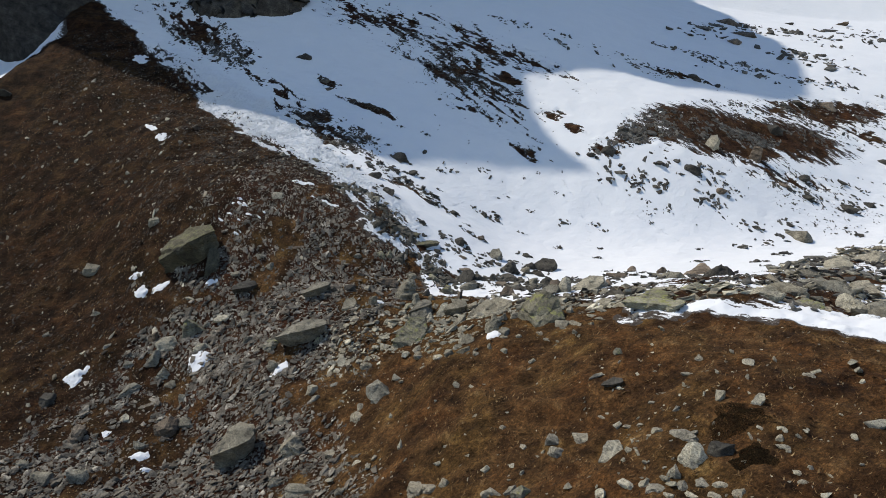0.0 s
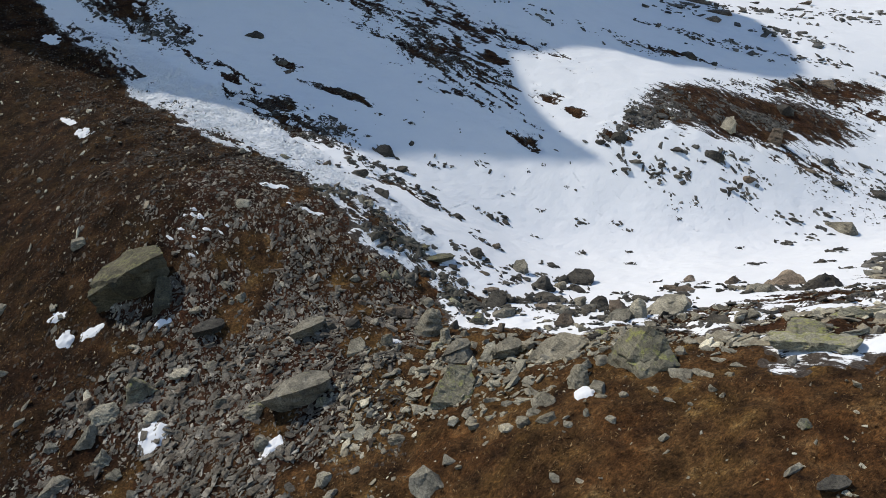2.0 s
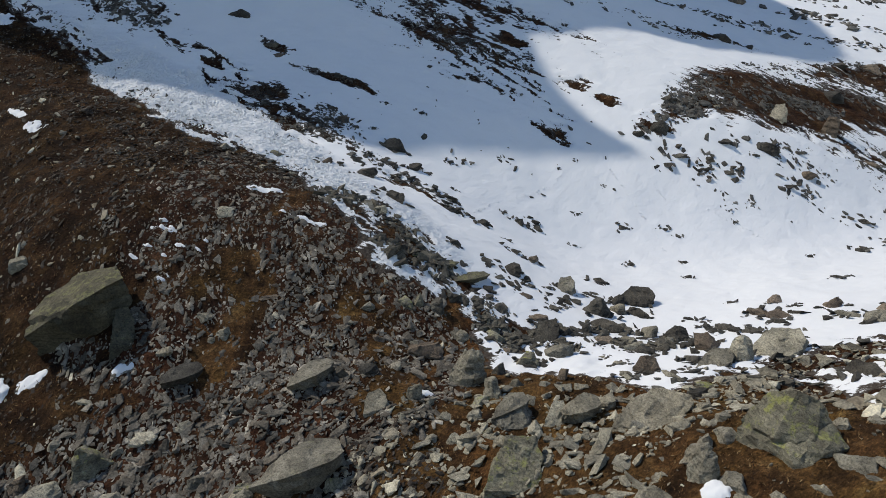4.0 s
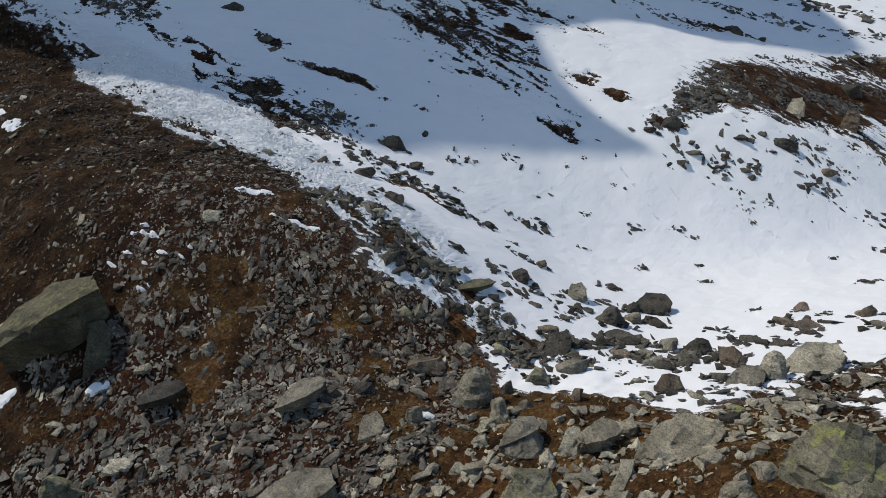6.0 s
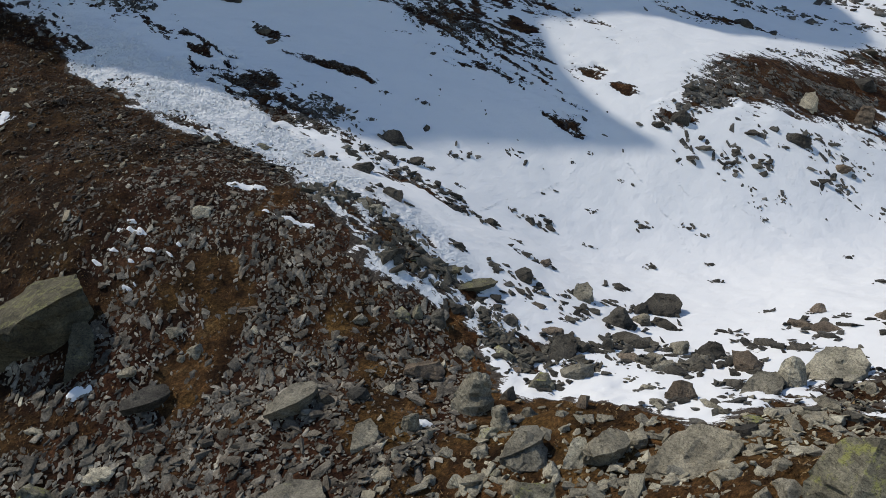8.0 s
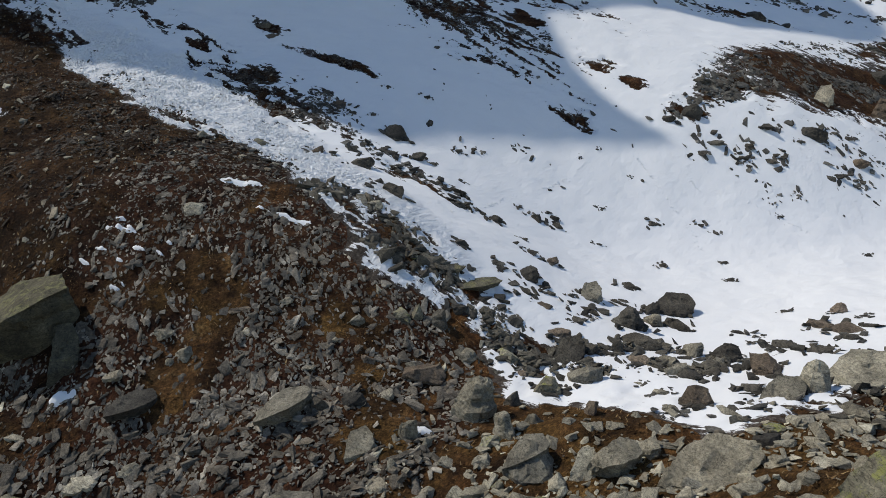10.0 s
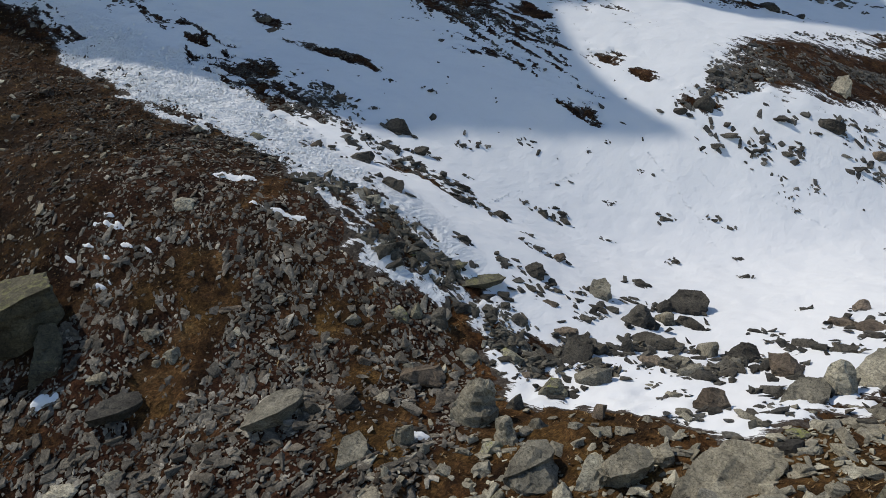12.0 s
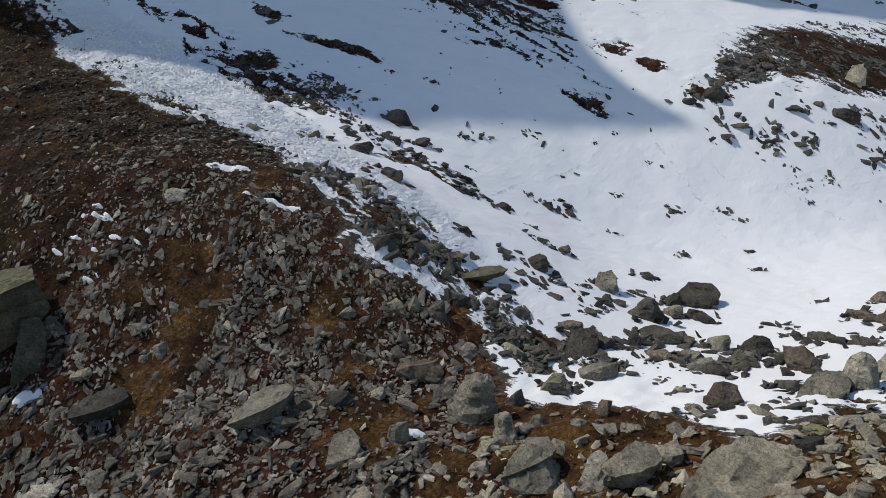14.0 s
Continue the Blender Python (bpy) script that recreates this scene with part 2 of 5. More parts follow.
def rock_material(name, pale, mid, dark, lichen=None, much=0.5, island=False):
    m, n, l, p = material(name)
    coarse, fine = noise_node(n, l, 1.3), noise_node(n, l, 0.12, 8, 0.7)
    col = ramp(n, l, coarse, [(0.3, dark), (0.5, mid), (0.68, pale)])
    col = blend(n, l, 0.9, col, ramp(n, l, fine, [(0.3, (0.42, 0.42, 0.43)), (0.5, (0.95, 0.94, 0.92)), (0.72, (1.5, 1.47, 1.4))]), "MULTIPLY")
    bands = noise_node(n, l, 0.22, 7, 0.7, ((0.3, 0.25, 0.6), (5.0, 4.0, 0.7)), True)
    col = blend(n, l, 0.8, col, ramp(n, l, bands, [(0.34, (0.40, 0.39, 0.38)), (0.46, (0.95, 0.94, 0.92)), (0.7, (1.2, 1.2, 1.18))]), "MULTIPLY")
    if island:
        rnd = n.new("ShaderNodeNewGeometry").outputs["Random Per Island"]
    else:
        rnd = n.new("ShaderNodeObjectInfo").outputs["Random"]
    col = blend(n, l, 0.8, col, ramp(n, l, rnd, [(0.0, (0.36, 0.36, 0.37) if island else (0.62, 0.61, 0.60)), (0.3, (0.82, 0.80, 0.76)), (0.5, (0.72, 0.62, 0.52) if island else (0.86, 0.81, 0.73)), (0.65, (0.62, 0.57, 0.50) if island else (0.75, 0.72, 0.67)), (0.8, (1.2, 1.18, 1.12)), (1.0, (1.9, 1.86, 1.76) if island else (1.4, 1.37, 1.29))]), "MULTIPLY")
    if lichen:
        geo = n.new("ShaderNodeNewGeometry")
        sep = n.new("ShaderNodeSeparateXYZ")
        l.new(geo.outputs["Normal"], sep.inputs[0])
        face = maths(n, l, "MULTIPLY", sep.outputs["Z"], 0.12)
        cover = ramp(n, l, maths(n, l, "ADD", noise_node(n, l, 0.55, 10, 0.78), face), [(0.79 - much * 0.30, (0, 0, 0)), (0.88 - much * 0.30, (0.9, 0.9, 0.9))])
        col = blend(n, l, cover, col, blend(n, l, fine, tuple(0.55 * v for v in lichen), tuple(1.35 * v for v in lichen)))
    if not island:
        # thin open cracks, drawn out along the layers
        at, warp = n.new("ShaderNodeTexCoord"), n.new("ShaderNodeTexNoise")
        warp.inputs["Scale"].default_value, warp.inputs["Detail"].default_value = 1.8, 4.0
        l.new(at.outputs["Object"], warp.inputs["Vector"])
        moved = n.new("ShaderNodeVectorMath")
        moved.operation = "MULTIPLY_ADD"
        moved.inputs[1].default_value = (0.7, 0.7, 0.7)
        l.new(warp.outputs["Color"], moved.inputs[0])
        l.new(at.outputs["Object"], moved.inputs[2])
        laid = n.new("ShaderNodeMapping")
        laid.inputs["Rotation"].default_value, laid.inputs["Scale"].default_value = (0.35, 0.3, 0.7), (0.8, 1.5, 2.6)
        l.new(moved.outputs[0], laid.inputs["Vector"])
        cells = n.new("ShaderNodeTexVoronoi")
        cells.feature = "DISTANCE_TO_EDGE"
        l.new(laid.outputs[0], cells.inputs["Vector"])
        crack = ramp(n, l, cells.outputs["Distance"], [(0.012, (0.25, 0.24, 0.22)), (0.045, (1, 1, 1))])
        col = blend(n, l, 0.8, col, crack, "MULTIPLY")
    l.new(col, p.inputs["Base Color"])
    p.inputs["Roughness"].default_value = 0.88
    p.inputs["Specular IOR Level"].default_value = 0.25
    strata = noise_node(n, l, 0.26, 8, 0.68, ((0.3, 0.25, 0.6), (5.0, 4.0, 0.7)), True)
    bump(n, l, p, maths(n, l, "ADD", strata, maths(n, l, "MULTIPLY", fine, 0.6)), 0.9, 0.14)
    return m


GREY_ROCK = rock_material("grey_schist", (0.40, 0.376, 0.308), (0.275, 0.258, 0.211), (0.14, 0.131, 0.108), (0.235, 0.224, 0.14), 0.35)
LICHEN_ROCK = rock_material("lichen_schist", (0.33, 0.315, 0.25), (0.24, 0.23, 0.18), (0.14, 0.132, 0.105), (0.27, 0.27, 0.085), 0.62)
MOSSY_ROCK = rock_material("mossy_schist", (0.16, 0.152, 0.112), (0.105, 0.10, 0.074), (0.055, 0.052, 0.04), (0.185, 0.178, 0.08), 0.6)
BROWN_ROCK = rock_material("brown_schist", (0.25, 0.205, 0.16), (0.165, 0.132, 0.104), (0.09, 0.073, 0.06), (0.18, 0.17, 0.11), 0.3)
DARK_ROCK = rock_material("dark_schist", (0.125, 0.118, 0.102), (0.075, 0.07, 0.062), (0.036, 0.034, 0.031), (0.10, 0.093, 0.068), 0.2)
PALE_ROCK = rock_material("pale_schist", (0.47, 0.44, 0.36), (0.365, 0.34, 0.278), (0.235, 0.218, 0.18), (0.34, 0.32, 0.215), 0.3)
TAN_ROCK = rock_material("tan_schist", (0.44, 0.36, 0.29), (0.34, 0.27, 0.21), (0.22, 0.18, 0.15), None)
SNOW_STONE = rock_material("snow_stones", (0.16, 0.155, 0.145), (0.10, 0.097, 0.09), (0.055, 0.053, 0.05), None, 0, True)
SCREE_ROCK = rock_material("scree_schist", (0.33, 0.308, 0.272), (0.165, 0.152, 0.133), (0.048, 0.044, 0.038), None, 0, True)
MORAINE_ROCK = rock_material("moraine_schist", (0.20, 0.19, 0.163), (0.125, 0.118, 0.10), (0.062, 0.058, 0.05), None, 0, True)
HEATH_STONE = rock_material("heath_stones", (0.105, 0.088, 0.072), (0.056, 0.046, 0.038), (0.026, 0.021, 0.018), None, 0, True)
TURF_STONE = rock_material("turf_schist", (0.46, 0.44, 0.37), (0.33, 0.31, 0.25), (0.19, 0.175, 0.145), None, 0, True)
LONE = {
    "turf_schist": rock_material("single_turf_stone", (0.46, 0.44, 0.37), (0.33, 0.31, 0.25), (0.19, 0.175, 0.145), (0.30, 0.30, 0.19), 0.3),
    "scree_schist": rock_material("single_scree", (0.25, 0.228, 0.197), (0.157, 0.141, 0.12), (0.078, 0.07, 0.06), (0.24, 0.235, 0.165), 0.25),
    "moraine_schist": rock_material("single_moraine", (0.19, 0.178, 0.15), (0.12, 0.112, 0.094), (0.06, 0.056, 0.049), (0.16, 0.152, 0.10), 0.25),
    "snow_stones": rock_material("single_snow_stone", (0.12, 0.113, 0.10), (0.072, 0.068, 0.06), (0.036, 0.034, 0.03), (0.10, 0.094, 0.066), 0.2),
}
CLIFF_ROCK = rock_material("cliff_rock", (0.11, 0.102, 0.092), (0.058, 0.054, 0.049), (0.024, 0.022, 0.021), (0.16, 0.15, 0.12), 0.2)


def snow_material():
    m, n, l, p = material("old_snow")
    col = blend(n, l, noise_node(n, l, 3.0), (0.66, 0.67, 0.685), (0.735, 0.735, 0.735))
    col = blend(n, l, ramp(n, l, noise_node(n, l, 0.35, 8, 0.75), [(0.62, (0, 0, 0)), (0.8, (0.2, 0.2, 0.2))]), col, (0.55, 0.53, 0.50))
    p.inputs["Roughness"].default_value = 0.75
    p.inputs["Specular IOR Level"].default_value = 0.2
    streaks = noise_node(n, l, 0.30, 9, 0.7, ((0, 0, radians(-38)), (5.0, 0.9, 1.4)))
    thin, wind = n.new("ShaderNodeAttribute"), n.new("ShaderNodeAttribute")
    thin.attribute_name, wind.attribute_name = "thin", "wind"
    # heath and grit show where the snow is thin, drawn out down the slope
    shows = maths(n, l, "MULTIPLY_ADD", streaks, 1.7)
    shows.node.inputs[2].default_value = -0.85
    shows = ramp(n, l, maths(n, l, "ADD", shows, thin.outputs["Fac"]), [(0.86, (0, 0, 0)), (0.94, (1, 1, 1))])
    grit = ramp(n, l, noise_node(n, l, 0.16, 5, 0.7), [(0.35, (0.018, 0.013, 0.010)), (0.55, (0.055, 0.042, 0.032)), (0.7, (0.12, 0.108, 0.094))])
    l.new(blend(n, l, shows, col, grit), p.inputs["Base Color"])
    shade_ridges = n.new("ShaderNodeTexWave")
    shade_ridges.wave_profile = "SAW"
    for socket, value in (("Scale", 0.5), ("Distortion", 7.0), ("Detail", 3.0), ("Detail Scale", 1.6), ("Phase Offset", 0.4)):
        shade_ridges.inputs[socket].default_value = value
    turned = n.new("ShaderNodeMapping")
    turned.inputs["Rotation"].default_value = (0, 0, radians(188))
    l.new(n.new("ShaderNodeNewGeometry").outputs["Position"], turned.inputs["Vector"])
    l.new(turned.outputs[0], shade_ridges.inputs["Vector"])
    small = noise_node(n, l, 0.45, 5, 0.62, ((0, 0, radians(48)), (1.6, 1.0, 1.0)))
    ripples = maths(n, l, "ADD", noise_node(n, l, 1.3, 6, 0.58, ((0, 0, radians(48)), (2.2, 1.0, 1.0))), maths(n, l, "MULTIPLY", small, maths(n, l, "MULTIPLY_ADD", wind.outputs["Fac"], 10.0)))
    # wind ridges, steep to lee; bump slanted off the sun to shade the drift
    ripples = maths(n, l, "ADD", ripples, maths(n, l, "MULTIPLY", shade_ridges.outputs["Fac"], maths(n, l, "MULTIPLY", wind.outputs["Fac"], 5.0)))
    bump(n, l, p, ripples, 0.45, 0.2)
    return m


def ground_material():
    """Dead mountain grass, dark heath and stony dirt, blended by the cover of the land."""
    m, n, l, p = material("mountain_ground")

    def cover(name):
        a = n.new("ShaderNodeAttribute")
        a.attribute_name = name
        return a.outputs["Fac"]

    fine = noise_node(n, l, 0.25, 8, 0.72)
    clumps = noise_node(n, l, 1.6, 7, 0.65)
    grass = ramp(n, l, clumps, [(0.30, (0.018, 0.0105, 0.006)), (0.45, (0.062, 0.034, 0.015)), (0.58, (0.112, 0.062, 0.026)), (0.72, (0.215, 0.14, 0.068))])
    heath = ramp(n, l, clumps, [(0.3, (0.0065, 0.0040, 0.0026)), (0.5, (0.021, 0.0108, 0.0055)), (0.72, (0.050, 0.0265, 0.0125))])
    dirt = ramp(n, l, clumps, [(0.3, (0.009, 0.0050, 0.0034)), (0.5, (0.036, 0.0165, 0.0096)), (0.7, (0.080, 0.041, 0.0245))])
    col = blend(n, l, cover("heath"), grass, heath)
    col = blend(n, l, cover("dirt"), col, dirt)
    col = blend(n, l, 0.9, col, ramp(n, l, fine, [(0.30, (0.22, 0.20, 0.18)), (0.5, (0.9, 0.88, 0.85)), (0.70, (1.8, 1.7, 1.5))]), "MULTIPLY")
    tint = noise_node(n, l, 5.0, 4, 0.6)
    col = blend(n, l, 0.7, col, ramp(n, l, tint, [(0.35, (1.15, 0.95, 0.8)), (0.5, (1.0, 1.0, 1.0)), (0.66, (1.25, 1.35, 1.0))]), "MULTIPLY")
    straw = noise_node(n, l, 0.09, 5, 0.7, ((0, 0, 0.5), (2.0, 0.8, 1.0)))
    col = blend(n, l, 0.9, col, ramp(n, l, straw, [(0.32, (0.35, 0.33, 0.30)), (0.5, (0.95, 0.93, 0.9)), (0.68, (1.75, 1.65, 1.5))]), "MULTIPLY")
    l.new(col, p.inputs["Base Color"])
    p.inputs["Roughness"].default_value = 0.95
    p.inputs["Specular IOR Level"].default_value = 0.1
    bump(n, l, p, maths(n, l, "ADD", fine, clumps), 1.0, 0.25)
    return m


def blade_material():
    m, n, l, p = material("dead_grass")
    rnd = n.new("ShaderNodeNewGeometry").outputs["Random Per Island"]
    col = ramp(n, l, rnd, [(0.0, (0.02, 0.011, 0.006)), (0.4, (0.068, 0.037, 0.016)), (0.75, (0.13, 0.074, 0.031)), (1.0, (0.30, 0.21, 0.105))])
    l.new(col, p.inputs["Base Color"])
    p.inputs["Roughness"].default_value = 0.9
    p.inputs["Specular IOR Level"].default_value = 0.1
    return m


def sprig_material():
    m, n, l, p = material("heath_sprigs")
    rnd = n.new("ShaderNodeNewGeometry").outputs["Random Per Island"]
    l.new(ramp(n, l, rnd, [(0.0, (0.012, 0.009, 0.005)), (0.6, (0.030, 0.020, 0.010)), (1.0, (0.055, 0.036, 0.017))]), p.inputs["Base Color"])
    p.inputs["Specular IOR Level"].default_value = 0.05
    p.inputs["Roughness"].default_value = 0.95
    return m


SPRIGS = sprig_material()
SNOW, EARTH, BLADES = snow_material(), ground_material(), blade_material()


# ---- meshes ----
def sheet(name, x, y, z, mat, covers=(), keep=None):
    """A surface over a grid of plan points."""
    rows, cols = x.shape
    ids = np.arange(rows * cols).reshape(rows, cols)
    quads = np.stack([ids[:-1, :-1], ids[:-1, 1:], ids[1:, 1:], ids[1:, :-1]], -1).reshape(-1, 4)
    co = np.stack([x.ravel(), y.ravel(), z.ravel()], 1)
    if keep is not None:
        quads = quads[keep.ravel()[quads].any(1)]
        used = np.unique(quads)
        back = np.zeros(rows * cols, np.int64)
        back[used] = np.arange(len(used))
        quads, co = back[quads], co[used]
    me = bpy.data.meshes.new(name)
    me.vertices.add(len(co))
    me.vertices.foreach_set("co", co.astype(np.float32).ravel())
    me.loops.add(quads.size)
    me.loops.foreach_set("vertex_index", quads.astype(np.int32).ravel())
    me.polygons.add(len(quads))
    me.polygons.foreach_set("loop_start", np.arange(0, quads.size, 4, dtype=np.int32))
    me.polygons.foreach_set("use_smooth", np.ones(len(quads), bool))
    for label, values in covers:
        values = np.ravel(values) if keep is None else np.ravel(values)[used]
        a = me.attributes.new(label, "FLOAT", "POINT")
        a.data.foreach_set("value", np.asarray(values, np.float32).ravel())
    me.update(calc_edges=True)
    me.validate()
    me.materials.append(mat)
    return new(name, me)


def heap(name, verts, faces, mat):
    """One mesh of many triangles."""
    me = bpy.data.meshes.new(name)
    me.vertices.add(len(verts))
    me.vertices.foreach_set("co", verts.astype(np.float32).ravel())
    me.loops.add(faces.size)
    me.loops.foreach_set("vertex_index", faces.astype(np.int32).ravel())
    me.polygons.add(len(faces))
    me.polygons.foreach_set("loop_start", np.arange(0, faces.size, 3, dtype=np.int32))
    me.polygons.foreach_set("use_smooth", np.zeros(len(faces), bool))
    me.update(calc_edges=True)
    me.materials.append(mat)
    return new(name, me)


def steps(parts):
    """A run of values whose spacing changes: (end, count) after a start."""
    start, out = parts[0], [np.array([parts[0]])]
    for end, count in parts[1:]:
        out.append(np.linspace(start, end, count + 1)[1:])
        start = end
    return np.concatenate(out)


# ---- ground and snow ----
def grid_lines(fine):
    v = steps([-160.0, (-10, 12), (25, 40), (90, int(360 * fine)), (140, int(250 * fine)), (240, int(90 * fine)), (420, 30), (1200, 20)])
    u = steps([-9.0, (-2.5, 12), (-1.05, 20), (-0.78, 20), (0.72, int(520 * fine)), (1.1, 20), (2.5, 20), (9.0, 12)])
    wide = np.sqrt(np.maximum(v + 15, 0) ** 2 + 15.0**2)
    return u[None, :] * wide[:, None], np.repeat(v[:, None], len(u), 1)


gx, gy = grid_lines(0.9)
shape = gx.shape
fx, fy = gx.ravel(), gy.ravel()
field = inside(fx, fy, SNOWFIELD)
gz = top(fx, fy)
stony = smooth(inside(fx, fy, SCREE) + 2.5 * rough(fx, fy, 5, 61, 3), -1.5, 1.5)
turf = rough(fx, fy, 4.0, 63, 4)
stony = stony * (1 - smooth(turf, 0.25, 0.6))
stony = np.maximum(stony, smooth(field, -1, 2) * 0.6)
dark = smooth(-fx - 20 + 0.45 * np.maximum(fy - 66, 0) + 5 * rough(fx, fy, 7, 65, 3), -3, 5) * (0.75 + 0.25 * smooth(rough(fx, fy, 1.5, 66, 3), -0.4, 0.3))
dark = np.maximum(dark, smooth(field, 0, 3) * 0.45)
dark = np.maximum(dark, smooth(rough(fx, fy, 3.0, 67, 3), 0.35, 0.8) * 0.7)
ground = sheet("ground", gx, gy, gz.reshape(shape), EARTH, [("dirt", stony), ("heath", dark)])
tagged(ground, "brown autumn mountainside of dead grass, heath and stony dirt", "ground", kind="structure")

depth = snow_depth(fx, fy)
drift = 0.06 * rough(*[a for a in along(fx, fy)], 3.0, 71, 3) * smooth(depth, 0.05, 0.2)
drift = drift + 0.10 * rough(fx, fy, 1.0, 73, 3) * smooth(oval(fx, fy, -26.3, 98.6, 31.1, 6.4, -51), 0.0, 0.4) * smooth(depth, 0.0, 0.15)
thin = np.clip(np.maximum(bareness(fx, fy) + 0.80, 1.2 - depth / 0.16), 0, 1.3) * (field > -12)
# drift area of the stronger bump, including the slant that shades it
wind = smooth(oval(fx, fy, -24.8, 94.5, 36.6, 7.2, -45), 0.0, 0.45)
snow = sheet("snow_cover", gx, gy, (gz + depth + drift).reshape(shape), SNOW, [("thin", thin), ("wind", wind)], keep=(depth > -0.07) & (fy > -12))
tagged(snow, "old wind-rippled snow lying over the alpine basin and slopes", "snow", kind="structure")


# ---- mountain to the left that shades the upper snow ----
def mountain():
    skyline_q = [-200, 20, 66, 82.4, 82.9, 85.8, 90.3, 94.1, 97.4, 100.2, 101.4, 102.2, 102.8, 104, 106, 109, 115, 118, 124.6, 130.6, 133.8, 135.7, 143.4, 148.6, 155, 161, 173, 185, 197, 206, 231, 420]
    skyline_p = [-260, -190, -140, -114, -47.8, -44.3, -40.4, -34.8, -28.6, -21.2, -16.8, -15.8, -18.3, -20.4, -21.8, -23.1, -23.0, -22.6, -14.3, -7.3, -1.5, 8.1, 20.1, 32, 38, 40.2, 43.4, 45, 45.3, 41.5, 39, -100]
    q = np.linspace(-200, 420, 1241)
    far = 170.0
    crest = np.interp(q, skyline_q, skyline_p) + SUN_RISE * far
    a = np.concatenate([np.linspace(62, far, 60), np.linspace(far, 420, 26)[1:]])
    qq, aa = np.meshgrid(q, a)
    fall = np.where(aa < far, (far - aa) * 2.6, (aa - far) * 0.9)
    crag_ = rough(qq, aa, 26, 81, 5)
    z = crest[None, :] - fall - np.abs(crag_) * np.minimum(np.abs(aa - far) * 0.5, 12)
    x, y = SUN_X * aa + SUN_Y * qq, SUN_Y * aa - SUN_X * qq
    ob = sheet("mountain_ridge", x, y, z, CLIFF_ROCK)
    return tagged(ob, "dark craggy rock ridge above the basin, shading its snow", "mountain", kind="structure")


mountain()


# ---- stones ----
def hull(points):
    bm = bmesh.new()
    for p in points:
        bm.verts.new(p)
    out = bmesh.ops.convex_hull(bm, input=bm.verts)
    loose = [v for v in bm.verts if not v.link_faces]
    bmesh.ops.delete(bm, geom=loose, context="VERTS")
    bmesh.ops.triangulate(bm, faces=bm.faces)
    return bm


def stone_shapes(count, seed, points=13):
    rnd = random.Random(seed)
    shapes = []
    for _ in range(count):
        pts = []
        for _ in range(points):
            v = Vector((rnd.uniform(-1, 1), rnd.uniform(-1, 1), rnd.uniform(-1, 1)))
            v = v / max(abs(v.x), abs(v.y), abs(v.z)) * rnd.uniform(0.75, 1.0) if rnd.random() < 0.7 else v
            pts.append(v * 0.5)
        bm = hull(pts)
        bm.verts.index_update()
        shapes.append((np.array([v.co[:] for v in bm.verts]), np.array([[v.index for v in f.verts] for f in bm.faces])))
        bm.free()
    return shapes


STONES = stone_shapes(28, 5)
CHIPS = stone_shapes(28, 7, 11)


def slope_at(x, y):
    e = 0.4
    return (lie(x + e, y) - lie(x - e, y)) / (2 * e), (lie(x, y + e) - lie(x, y - e)) / (2 * e)


SHARED = {}


def lay_single(parent, x, y, size, rng, flat, sink, lean, on, mat):
    """Single stones under the mesh of the rest, sharing a few meshes."""
    z, (dx, dy) = on(x, y), slope_at(x, y)
    for k in range(len(x)):
        n = int(rng.integers(0, len(STONES)))
        if (n, mat.name) not in SHARED:
            me = bpy.data.meshes.new("stone")
            me.from_pydata(STONES[n][0].tolist(), [], STONES[n][1].tolist())
            me.polygons.foreach_set("use_smooth", np.zeros(len(me.polygons), bool))
            me.materials.append(mat)
            SHARED[n, mat.name] = me
        ob = new("stone", SHARED[n, mat.name])
        ob.parent = parent
        s = size[k]
        up = Vector((-dx[k], -dy[k], 1)).normalized()
        turn = Vector((0, 0, 1)).rotation_difference(up).to_matrix().to_4x4() @ pose(0, 0, 0, 0, math.degrees(rng.normal(0, lean)), rng.uniform(0, 360))
        grow = Matrix.Diagonal((s * rng.uniform(0.9, 1.6), s * rng.uniform(0.55, 0.95), s * rng.uniform(flat * 0.6, flat * 1.6), 1))
        ob.matrix_basis = Matrix.Translation((x[k], y[k], z[k] + s * flat * (0.5 - sink))) @ turn @ grow


